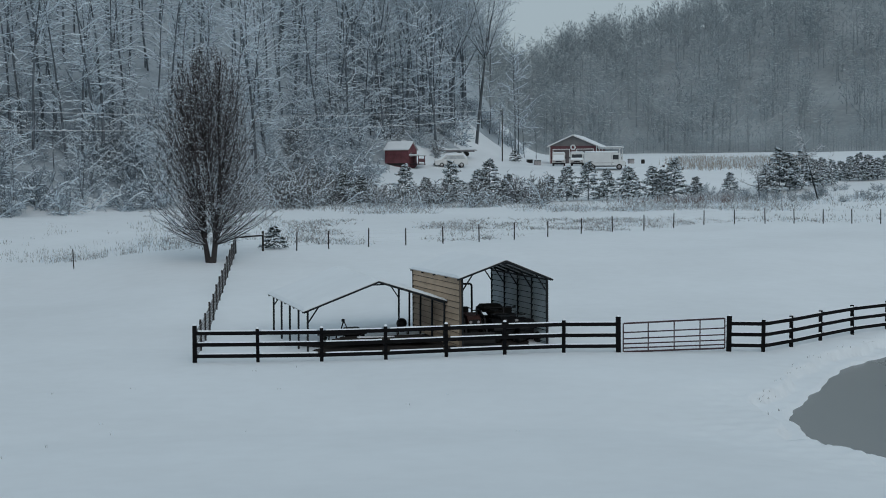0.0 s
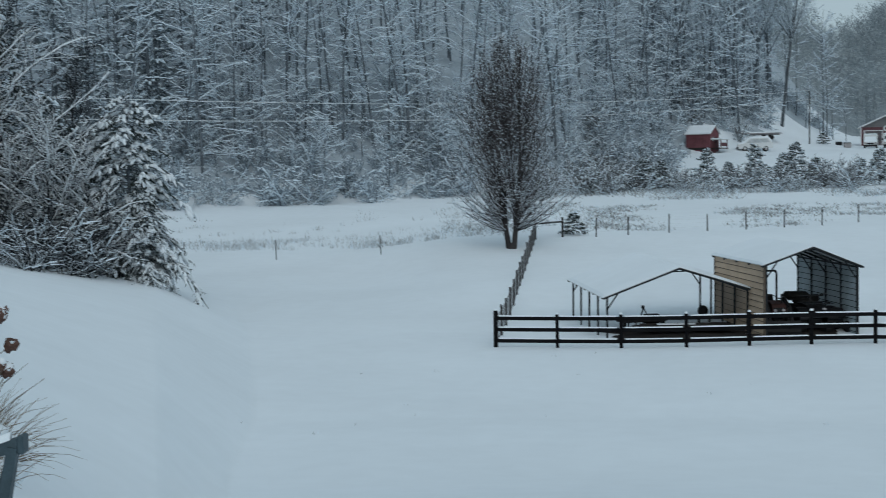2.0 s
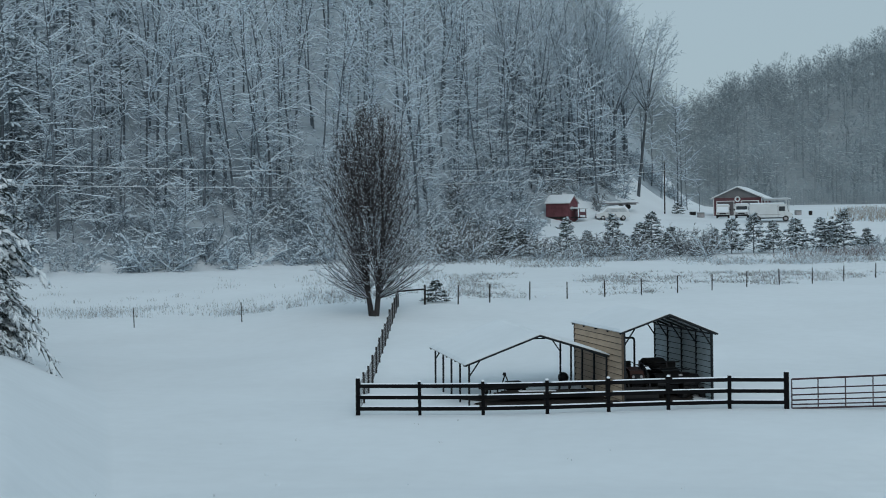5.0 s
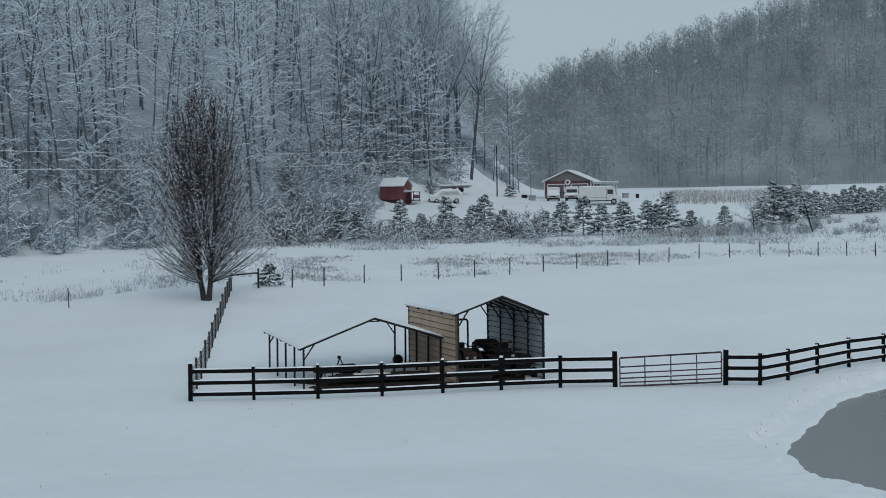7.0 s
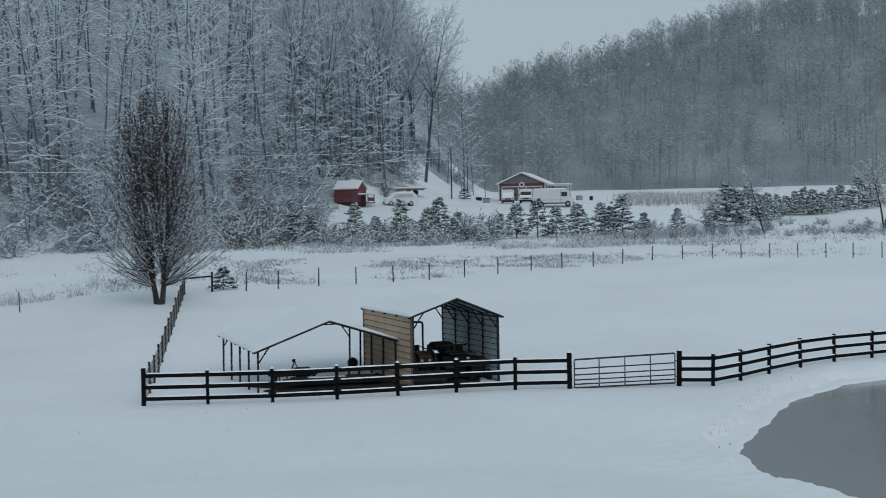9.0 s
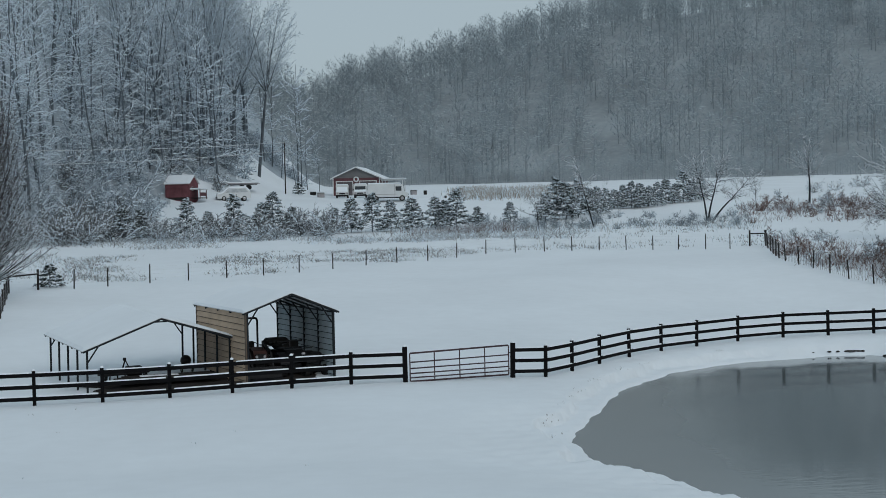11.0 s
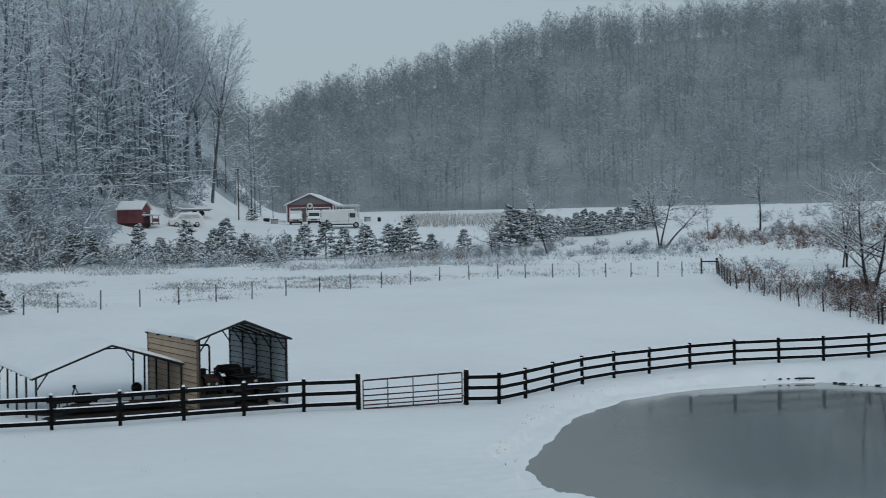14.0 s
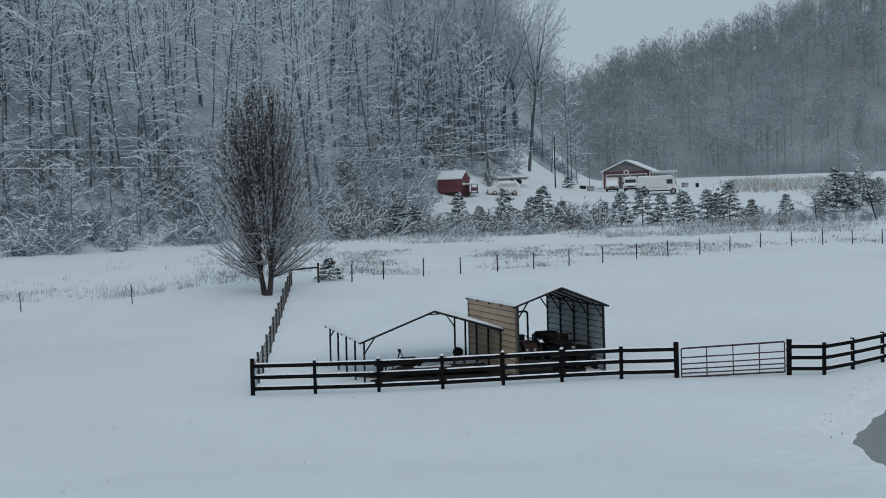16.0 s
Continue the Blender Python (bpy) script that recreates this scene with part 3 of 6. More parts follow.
# bare trodden earth round the carports
def earth_patch(cx, cy, w, d, rot, seed):
    rng = random.Random(seed)
    bm = bmesh.new()
    n = 40
    ring = []
    for k in range(n):
        a = 2 * math.pi * k / n
        j = 1 + 0.16 * math.sin(3 * a + seed) + 0.10 * math.sin(7 * a + 2 * seed) + rng.uniform(-0.06, 0.06)
        u, v = math.cos(a), math.sin(a)
        e = (abs(u) ** 4 + abs(v) ** 4) ** -0.25
        px, py = w / 2 * u * e * j, d / 2 * v * e * j
        c, s = math.cos(radians(rot)), math.sin(radians(rot))
        x, y = cx + px * c - py * s, cy + px * s + py * c
        ring.append((x, y))
    top = [bm.verts.new((x - cx, y - cy, ground_z(x, y) + 0.015)) for x, y in ring]
    inner = [bm.verts.new(((x - cx) * 0.6, (y - cy) * 0.6, ground_z(cx + (x - cx) * 0.6, cy + (y - cy) * 0.6) + 0.06 + rng.uniform(0, 0.05))) for x, y in ring]
    mid = bm.verts.new((0, 0, ground_z(cx, cy) + 0.08))
    for k in range(n):
        bm.faces.new((top[k], top[(k + 1) % n], inner[(k + 1) % n], inner[k]))
        bm.faces.new((inner[k], inner[(k + 1) % n], mid))
    return tagged(place(part("bare_ground", bm, EARTH), pose(cx, cy, 0)), "dark bare earth under and before the carports", "earth", kind="structure")


earth_patch(1.75, 57.9, 3.7, 5.6, 18, 1)
earth_patch(-2.9, 56.8, 6.0, 3.6, 20, 2)
earth_patch(-0.9, 55.2, 4.6, 1.7, 12, 3)


def wheel(parent, name, p, r, w, axis="x", rim=GALV):
    bm = bmesh.new()
    d = Vector((1, 0, 0)) if axis == "x" else Vector((0, 1, 0))
    m = Matrix.Translation(p) @ d.to_track_quat("Z", "Y").to_matrix().to_4x4()
    prof = [(0.58, -0.5), (0.92, -0.5), (1.0, -0.32), (1.0, 0.32), (0.92, 0.5), (0.58, 0.5)]
    rings = []
    for k in range(18):
        a = 2 * math.pi * k / 18
        rings.append([bm.verts.new(m @ Vector((r * q * math.cos(a), r * q * math.sin(a), w * t))) for q, t in prof])
    for k in range(18):
        s, t = rings[k], rings[(k + 1) % 18]
        for i in range(6):
            bm.faces.new((s[i], s[(i + 1) % 6], t[(i + 1) % 6], t[i]))
    whl = new(name)
    whl.parent = parent
    part("tyre", bm, RUBBER, whl)
    part("rim", rod(bmesh.new(), Vector(p) - d * w * 0.38, Vector(p) + d * w * 0.38, r * 0.6, 14), rim, whl)


def tractor():
    """Compact tractor with a roll bar and a front loader, its front to the viewer."""
    t = thing("compact_tractor", TALL @ pose(0.95, 1.9, 0.0, 0, 0, -6), "dark compact tractor with loader and black roll bar", "tractor")
    hood = [(-0.62, 0.72), (-0.66, 1.05), (-0.52, 1.22), (0.30, 1.32), (0.34, 0.72)]
    part("hood", prism(bmesh.new(), [(y, z) for y, z in hood], -0.28, 0.28, pose(0, -0.35, 0, 0, 0, 90)), ORANGE, t)
    part("engine_block", box(bmesh.new(), (0, -0.35, 0.62), (0.46, 1.0, 0.4), bevel=0.05), MACHINE, t)
    grille = part("grille", box(bmesh.new(), (0, -1.01, 0.90), (0.46, 0.05, 0.40), bevel=0.02), MACHINE, t)
    for x in (-0.17, 0.17):
        part("headlight", rod(bmesh.new(), (x, -1.04, 1.0), (x, -1.06, 1.0), 0.06, 10), GALV, grille)
    part("chassis", box(bmesh.new(), (0, 0.3, 0.5), (0.36, 2.0, 0.26), bevel=0.03), MACHINE, t)
    part("floor_plate", box(bmesh.new(), (0, 0.42, 0.68), (0.9, 0.55, 0.05), bevel=0.01), MACHINE, t)
    part("seat", box(bmesh.new(), (0, 0.85, 0.98), (0.45, 0.42, 0.14), bevel=0.05), RUBBER, t)
    part("backrest", box(bmesh.new(), (0, 1.06, 1.24), (0.45, 0.10, 0.46), bevel=0.05), RUBBER, t)
    part("steering_column", rod(bmesh.new(), (0, 0.12, 0.95), (0, 0.36, 1.34), 0.03), MACHINE, t)
    bm = bmesh.new()
    for k in range(16):
        p, q = (Vector((0.2 * math.cos(a), 0.36 + 0.14 * math.sin(a), 1.36 + 0.13 * math.sin(a))) for a in (0.3927 * k, 0.3927 * (k + 1)))
        rod(bm, p, q, 0.018, 6)
    part("steering_wheel", bm, MACHINE, t)
    part("exhaust", rod(bmesh.new(), (0.2, -0.55, 1.2), (0.2, -0.55, 1.62), 0.035), STEEL, t)
    bm = bmesh.new()
    for x in (-0.42, 0.42):
        rod(bm, (x, 1.25, 0.5), (x, 1.25, 2.36), 0.045)
        rod(bm, (x, 1.25, 2.36), (x * 0.86, 1.25, 2.44), 0.045)
    rod(bm, (-0.36, 1.25, 2.44), (0.36, 1.25, 2.44), 0.045)
    part("roll_bar", bm, MACHINE, t)
    for x in (-0.55, 0.55):
        arc = [(0.62 * math.cos(a) + 0.95, 0.55 + 0.62 * math.sin(a)) for a in (0.5, 0.9, 1.3, 1.7, 2.1, 2.5)]
        arc += [(y * 1.0, z + 0.04) for y, z in reversed(arc)]
        part("fender", prism(bmesh.new(), [(y, z) for y, z in arc], -0.17, 0.17, pose(x, 0, 0, 0, 0, 90)), MACHINE, t)
        wheel(t, "rear_wheel", (x, 0.95, 0.55), 0.56, 0.32, rim=MACHINE)
        wheel(t, "front_wheel", (x * 0.9, -0.7, 0.32), 0.33, 0.2, rim=MACHINE)
        arm = part("loader_arm", beam(bmesh.new(), (x * 0.8, 0.15, 1.42), (x * 0.8, -0.95, 1.12), 0.07, 0.13), MACHINE, t)
        part("arm_knee", beam(bmesh.new(), (x * 0.8, -0.95, 1.12), (x * 0.8, -1.55, 0.35), 0.07, 0.12), MACHINE, arm)
        part("ram", rod(bmesh.new(), (x * 0.8, -0.1, 0.75), (x * 0.8, -0.8, 1.08), 0.035), GALV, arm)
        part("loader_tower", box(bmesh.new(), (x * 0.8, 0.1, 1.05), (0.09, 0.16, 0.8), bevel=0.02), MACHINE, t)
    scoop = [(-1.5, 0.08), (-1.5, 0.62), (-1.56, 0.62), (-1.62, 0.18), (-2.05, 0.06), (-2.05, 0.02)]
    part("loader_bucket", prism(bmesh.new(), scoop, -0.75, 0.75, pose(0, 0, 0, 0, 0, 90)), MACHINE, t, "black loader bucket")


tractor()


def utility_vehicle():
    v = thing("utility_vehicle", TALL @ pose(2.3, 1.9, 0.0, 0, 0, 4) @ Matrix.Scale(1.28, 4), "black utility quad with racks parked in the carport", "quad bike")
    shell = [(-0.92, 0.52), (-0.96, 0.74), (-0.72, 0.92), (-0.30, 0.98), (-0.10, 0.86), (0.75, 0.84), (0.95, 0.74), (0.9, 0.5)]
    part("body", prism(bmesh.new(), shell, -0.30, 0.30, pose(0, 0, 0, 0, 0, 90)), MACHINE, v)
    part("seat", box(bmesh.new(), (0, 0.22, 0.96), (0.42, 0.86, 0.20), bevel=0.07), RUBBER, v)
    part("skid_plate", box(bmesh.new(), (0, 0, 0.38), (0.58, 1.5, 0.3), bevel=0.06), MACHINE, v)
    part("cargo_bag", box(bmesh.new(), (0.02, 0.78, 1.10), (0.8, 0.5, 0.24), bevel=0.09), RUBBER, v)
    part("bull_bar", beam(bmesh.new(), (-0.34, -1.02, 0.62), (0.34, -1.02, 0.62), 0.04, 0.16), STEEL, v)
    for y in (-0.72, 0.78):
        bm = bmesh.new()
        for k in range(5):
            rod(bm, (-0.45 + 0.225 * k, y - 0.3, 0.98), (-0.45 + 0.225 * k, y + 0.3, 0.98), 0.016)
        for s in (-0.3, 0.3):
            rod(bm, (-0.5, y + s, 0.98), (0.5, y + s, 0.98), 0.018)
        part("rack", bm, STEEL, v)
    bar = part("handlebar", rod(bmesh.new(), (-0.42, -0.35, 1.18), (0.42, -0.35, 1.18), 0.02), STEEL, v)
    for x in (-0.40, 0.40):
        part("grip", rod(bmesh.new(), (x - 0.06, -0.35, 1.18), (x + 0.06, -0.35, 1.18), 0.03), RUBBER, bar)
    part("steering_stem", rod(bmesh.new(), (0, -0.42, 0.9), (0, -0.35, 1.18), 0.035), MACHINE, v)
    for x in (-0.46, 0.46):
        for y in (-0.65, 0.65):
            arc = [(0.42 * math.cos(a) + y, 0.36 + 0.46 * math.sin(a)) for a in (0.3, 0.8, 1.3, 1.85, 2.35, 2.85)]
            arc += [(p, q + 0.05) for p, q in reversed(arc)]
            part("fender", prism(bmesh.new(), arc, -0.17, 0.17, pose(x, 0, 0, 0, 0, 90)), MACHINE, v)
            wheel(v, "wheel", (x, y, 0.31), 0.31, 0.24, rim=MACHINE)
        part("headlight", box(bmesh.new(), (x * 0.45, -0.98, 0.80), (0.13, 0.04, 0.08), bevel=0.02), GALV, v)


utility_vehicle()


def riding_mower():
    v = thing("riding_mower", TALL @ pose(3.05, 1.7, 0.0, 0, 0, 12) @ Matrix.Scale(1.3, 4), "dark ride-on mower with a wide cutting deck", "mower")
    part("hood", box(bmesh.new(), (0, -0.45, 0.62), (0.5, 0.75, 0.36), bevel=0.09), MACHINE, v)
    part("seat", box(bmesh.new(), (0, 0.4, 0.74), (0.42, 0.40, 0.12), bevel=0.05), RUBBER, v)
    part("backrest", box(bmesh.new(), (0, 0.62, 0.95), (0.42, 0.09, 0.34), bevel=0.04), RUBBER, v)
    part("deck", box(bmesh.new(), (0, -0.05, 0.24), (1.15, 0.7, 0.16), bevel=0.06), MACHINE, v)
    part("chassis", box(bmesh.new(), (0, 0.05, 0.42), (0.45, 1.5, 0.14), bevel=0.03), MACHINE, v)
    for x in (-0.4, 0.4):
        wheel(v, "rear_wheel", (x, 0.55, 0.26), 0.27, 0.24, rim=MACHINE)
        wheel(v, "front_wheel", (x, -0.68, 0.18), 0.19, 0.15, rim=MACHINE)


riding_mower()



def tiller():
    """A three-point implement with an A-frame and a long tool bar."""
    v = thing("field_implement", LOW @ pose(2.0, 1.6, 0.0, 0, 0, 0) @ Matrix.Scale(0.85, 4), "dark tractor implement with an A-frame hitch", "implement")
    part("tool_bar", beam(bmesh.new(), (-1.25, 0, 0.30), (1.15, 0, 0.35), 0.14, 0.16), MACHINE, v)
    part("second_bar", beam(bmesh.new(), (-1.25, 0.5, 0.25), (1.35, 0.4, 0.25), 0.07, 0.07), MACHINE, v)
    bm = bmesh.new()
    for x in (-0.2, 0.3):
        beam(bm, (x, 0, 0.35), (0.03, 0.1, 0.98), 0.05, 0.05)
    part("a_frame", bm, MACHINE, v)
    part("hitch_head", box(bmesh.new(), (0.0, 0.1, 1.0), (0.16, 0.12, 0.16), bevel=0.03), MACHINE, v)
    for k in range(5):
        x = -0.75 + 0.38 * k
        part("shank", beam(bmesh.new(), (x, 0.02, 0.4), (x, 0.12, -0.05), 0.06, 0.04), MACHINE, v)
    part("gearbox", box(bmesh.new(), (0.45, 0.1, 0.40), (0.9, 0.5, 0.46), bevel=0.10), MACHINE, v)
    for x in (-0.9, 1.1):
        wheel(v, "gauge_wheel", (x, 0.35, 0.2), 0.24, 0.12, rim=MACHINE)


tiller()


def kettle_grill():
    v = thing("round_drum", LOW @ pose(5.1, 3.0, -0.08) @ Matrix.Scale(0.8, 4), "round black lidded drum on a low cart", "drum")
    bm = bmesh.new()
    bmesh.ops.create_uvsphere(bm, u_segments=16, v_segments=10, radius=0.30)
    part("drum", bm, MACHINE, v).location = (0, 0, 0.62)
    part("cart", box(bmesh.new(), (0, 0, 0.26), (0.75, 0.5, 0.12), bevel=0.03), MACHINE, v)
    for x in (-0.3, 0.3):
        wheel(v, "wheel", (x, -0.2, 0.14), 0.15, 0.08)
        part("strut", beam(bmesh.new(), (x, 0, 0.2), (x * 0.6, 0, 0.6), 0.04, 0.04), MACHINE, v)


kettle_grill()


def timber_stack():
    v = thing("timber_stack", LOW @ pose(3.3, 0.35, 0.05, 0, 0, -6), "low stack of dark timber with snow on top", "timber")
    for k in range(4):
        b = part("board", box(bmesh.new(), (0.05 * k, 0.24 * k - 0.3, 0.10 + 0.02 * (k % 2)), (4.6 - 0.3 * k, 0.2, 0.14), bevel=0.015), POST, v)
    part("snow", rounded_cap(bmesh.new(), (-1.0, 0.15, 0.18), (0.6, 0.15, 0.18), 0.35, 0.05), SNOW, v)


timber_stack()

# ---- trees ----
UP = Vector((0, 0, 1))


def rnd_dir(rng):
    v = Vector((rng.gauss(0, 1), rng.gauss(0, 1), rng.gauss(0, 1)))
    return v.normalized()


def limb(rng, out, level, p, d, length, r, spec):
    """One limb, and by the spec of the next level the limbs that leave it."""
    n, jit, up, kids, ratio, angle, flat = (*spec[level], 1.0)[:7]
    seg = length / n
    for k in range(n):
        d = (d + rnd_dir(rng) * jit + UP * up).normalized()
        q = p + d * seg
        ra, rb = r * (1 - 0.85 * k / n), r * (1 - 0.85 * (k + 1) / n)
        out[level].append((*p, *q, ra, rb))
        if level + 1 < len(spec):
            count = int(kids) + (rng.random() < kids % 1)
            for _ in range(count):
                side = d.cross(rnd_dir(rng)).normalized()
                side.z *= flat
                a = radians(angle * rng.uniform(0.7, 1.3))
                limb(rng, out, level + 1, p.lerp(q, rng.random()), d * math.cos(a) + side * math.sin(a),
                     length * ratio * (1 - 0.45 * k / n) * rng.uniform(0.6, 1.3), max(rb * 0.6, 0.008), spec)
        p = q


def sticks(segs, sides, rng, thick=0.0, upright=False):
    """Tapered rods (sides 3 or more), or single thin blades (sides 1), as vertices and faces."""
    s = np.array(segs, float).reshape(-1, 8)
    a, b, ra, rb = s[:, :3], s[:, 3:6], np.maximum(s[:, 6:7], thick), np.maximum(s[:, 7:8], thick * 0.6)
    d = b - a
    d /= np.linalg.norm(d, axis=1, keepdims=True) + 1e-9
    ref = np.random.RandomState(rng.randrange(10 ** 6)).normal(size=d.shape)
    if upright:
        ref = np.cross(d, np.tile([0, 0, 1.0], (len(d), 1))) + 1e-3
    u = np.cross(d, ref)
    u /= np.linalg.norm(u, axis=1, keepdims=True) + 1e-9
    w = np.cross(d, u)
    n = len(s)
    if sides == 1:
        if upright:
            v = np.stack([a, a + np.abs(u) * [0, 0, 1] * ra * 2.2 + u * 0, b], 1)
        else:
            v = np.stack([a - u * ra, a + u * ra, b], 1)
        return v.reshape(-1, 3), np.arange(3 * n).reshape(n, 3)
    ring = []
    for q, r in ((a, ra), (b, rb)):
        for k in range(sides):
            t = 2 * np.pi * k / sides
            ring.append(q + (u * np.cos(t) + w * np.sin(t)) * r)
    v = np.stack(ring, 1).reshape(-1, 3)
    base = (np.arange(n) * 2 * sides)[:, None]
    f = np.concatenate([base + np.array([k, (k + 1) % sides, sides + (k + 1) % sides, sides + k]) for k in range(sides)], 0)
    t = np.concatenate([f[:, [0, 1, 2]], f[:, [0, 2, 3]]])
    return v, t


def join(pieces):
    """Joins (vertices, triangles, material) pieces."""
    vs, fs, ms, base = [], [], [], 0
    for v, f, m in pieces:
        if len(f) == 0:
            continue
        vs.append(v)
        fs.append(f + base)
        ms.append(np.full(len(f), m))
        base += len(v)
    return np.concatenate(vs), np.concatenate(fs), np.concatenate(ms)


def snow_on(segs, thick, lift, flat=0.85):
    """The line of snow that lies along the upper side of limbs."""
    out = []
    for x0, y0, z0, x1, y1, z1, ra, rb in segs:
        l = math.dist((x0, y0, z0), (x1, y1, z1)) + 1e-9
        if abs(z1 - z0) / l < flat:
            out.append((x0, y0, z0 + ra * lift, x1, y1, z1 + rb * lift, max(ra * 0.85, thick), max(rb * 0.85, thick * 0.8)))
    return out


def forest_tree(seed, h, spread=1.0, low=0.3, limbs=24, fork=0.5):
    """A tall bare woodland tree: a trunk that may fork, and a crown of crooked, nearly level limbs with clinging snow."""
    rng = random.Random(seed)
    trunk, out = [], [[], [], []]
    n, r = 10, h * 0.0066
    spec = [(3, 0.34, 0.02, 1.9, 0.45, 50, 0.35), (2, 0.34, -0.03, 0.8, 0.6, 45, 0.5), (1, 0.3, 0.0, 0, 0, 0)]
    stems = [(Vector((0, 0, -0.6)), Vector((rng.uniform(-0.06, 0.06), rng.uniform(-0.06, 0.06), 1)).normalized(), 0)]
    nodes = []
    while stems:
        p, d, k0 = stems.pop()
        for k in range(k0, n):
            d = (d + rnd_dir(rng) * 0.06 + UP * 0.04).normalized()
            q = p + d * (h + 0.6) / n
            thin = 1.0 if k0 == 0 else 0.7
            trunk.append((*p, *q, r * thin * (1 - 0.85 * (k / n) ** 1.3), r * thin * (1 - 0.85 * ((k + 1) / n) ** 1.3)))
            nodes.append((p, q, (k + 0.5) / n))
            if k0 == 0 and 3 <= k <= 6 and rng.random() < fork * 0.4:
                a = rng.uniform(0, 6.283)
                stems.append((q, (d + Vector((math.cos(a), math.sin(a), 0)) * 0.35).normalized(), k + 1))
            p = q
    high = [w for w in nodes if w[2] > low]
    for k in range(limbs):
        a, b, f = high[int(len(high) * (k + rng.random()) / limbs)]
        base = a.lerp(b, rng.random())
        az = rng.uniform(0, 2 * math.pi)
        tilt = radians(rng.uniform(62, 100) * (1.05 - 0.45 * f))
        dirn = Vector((math.cos(az) * math.sin(tilt), math.sin(az) * math.sin(tilt), math.cos(tilt)))
        length = h * 0.165 * spread * (1.15 - 0.6 * f) * rng.uniform(0.5, 1.35)
        limb(rng, out, 0, base, dirn, length, r * 0.36 * (1.1 - 0.8 * f), spec)
    return rng, trunk, out


def vase_tree(seed, h, clear=0.42, lean=0.0, leaders=4):
    """A tall tree with a clean trunk that forks into rising leaders, each with long rising limbs and fine twigs."""
    rng = random.Random(seed)
    trunk, out = [], [[], [], []]
    r = h * 0.0100
    spec = [(5, 0.16, 0.05, 1.8, 0.40, 36), (3, 0.2, 0.04, 1.3, 0.5, 34), (1, 0.25, 0.02, 0, 0, 0)]
    p, d = Vector((0, 0, -0.8)), Vector((lean, 0, 1)).normalized()
    for k in range(5):
        q = p + d * (h * clear + 0.8) / 5
        trunk.append((*p, *q, r * (1 - 0.07 * k), r * (1 - 0.07 * (k + 1))))
        if k > 2:
            for _ in range(2):
                a = rng.uniform(0, 6.283)
                limb(rng, out, 0, p.lerp(q, rng.random()), Vector((math.cos(a), math.sin(a), 0.35)).normalized(), h * rng.uniform(0.06, 0.13), r * 0.2, spec)
        d = (d + rnd_dir(rng) * 0.03 + UP * 0.04).normalized()
        p = q
    top, n = p, 7
    for m in range(leaders):
        a = 6.283 * m / leaders + rng.uniform(-0.5, 0.5)
        tl = radians((8, 27, 32, 20, 38, 30, 24)[m])
        d = Vector((math.cos(a) * math.sin(tl), math.sin(a) * math.sin(tl), math.cos(tl)))
        p, rr = top.copy(), r * (0.66, 0.5, 0.46, 0.5, 0.36, 0.36, 0.36)[m]
        length = h * (1 - clear) * (1.0, 0.93, 0.86, 0.9, 0.8, 0.82, 0.85)[m]
        for k in range(n):
            d = (d + rnd_dir(rng) * 0.07 + UP * 0.05).normalized()
            q = p + d * length / n
            trunk.append((*p, *q, rr * (1 - 0.9 * k / n), rr * (1 - 0.9 * (k + 1) / n)))
            for _ in range(3 if k else 1):
                side = d.cross(rnd_dir(rng)).normalized()
                t = radians(rng.uniform(24, 48))
                limb(rng, out, 0, p.lerp(q, rng.random()), (d * math.cos(t) + side * math.sin(t)).normalized(), length * (0.46 - 0.03 * k) * rng.uniform(0.6, 1.15), rr * 0.4 * (1 - 0.7 * k / n), spec)
            p = q
    return rng, trunk, out


def crown_pieces(rng, out, fat=1.0, snow=True, tone=0, sides=3):
    pieces = [(*sticks(out[0], sides, rng, 0.02 * fat), tone), (*sticks(out[1], 1, rng, 0.030 * fat), 1), (*sticks(out[2], 1, rng, 0.026 * fat), 1)]
    if snow:
        pieces.append((*sticks(snow_on(out[0], 0.050 * fat, 0.9, 0.93 if tone else 0.85), 3, rng), 2))
        pieces.append((*sticks(snow_on(out[1], 0.046 * fat, 0.8, 0.92), 1, rng, upright=True), 2))
    return pieces


WOOD = []
for k in range(9):
    rng, tr, out = forest_tree(100 + k, 20 + 1.1 * (k % 5), 1.0 + 0.12 * (k % 3), 0.06 + 0.07 * (k % 4), 34)
    WOOD.append((sticks(tr, 5, rng), crown_pieces(rng, out, 1.25)))
for k in range(4):
    rng, tr, out = vase_tree(190 + k, 26, (0.50, 0.40, 0.46, 0.34)[k], (0.09, 0.0, -0.03, 0.02)[k], 7 if k == 0 else 4)
    WOOD.append((sticks(tr, 6, rng, 0.05), crown_pieces(rng, out, 0.75, tone=1, sides=1)))
LIGHTWOOD = []
for k in range(6):
    rng, tr, out = forest_tree(200 + k, 20 + 1.1 * (k % 5), 1.1 + 0.12 * (k % 3), 0.12 + 0.05 * (k % 4), 24)
    LIGHTWOOD.append(join([(*sticks(tr, 4, rng), 0)] + crown_pieces(rng, out, 1.6, sides=1)))
UNDER = []
for k in range(6):
    rng, tr, out = forest_tree(240 + k, 8 + k % 3, 1.7, 0.05, 20, 0.9)
    UNDER.append(join([(*sticks(tr, 4, rng), 0)] + crown_pieces(rng, out, 0.95, sides=1)))


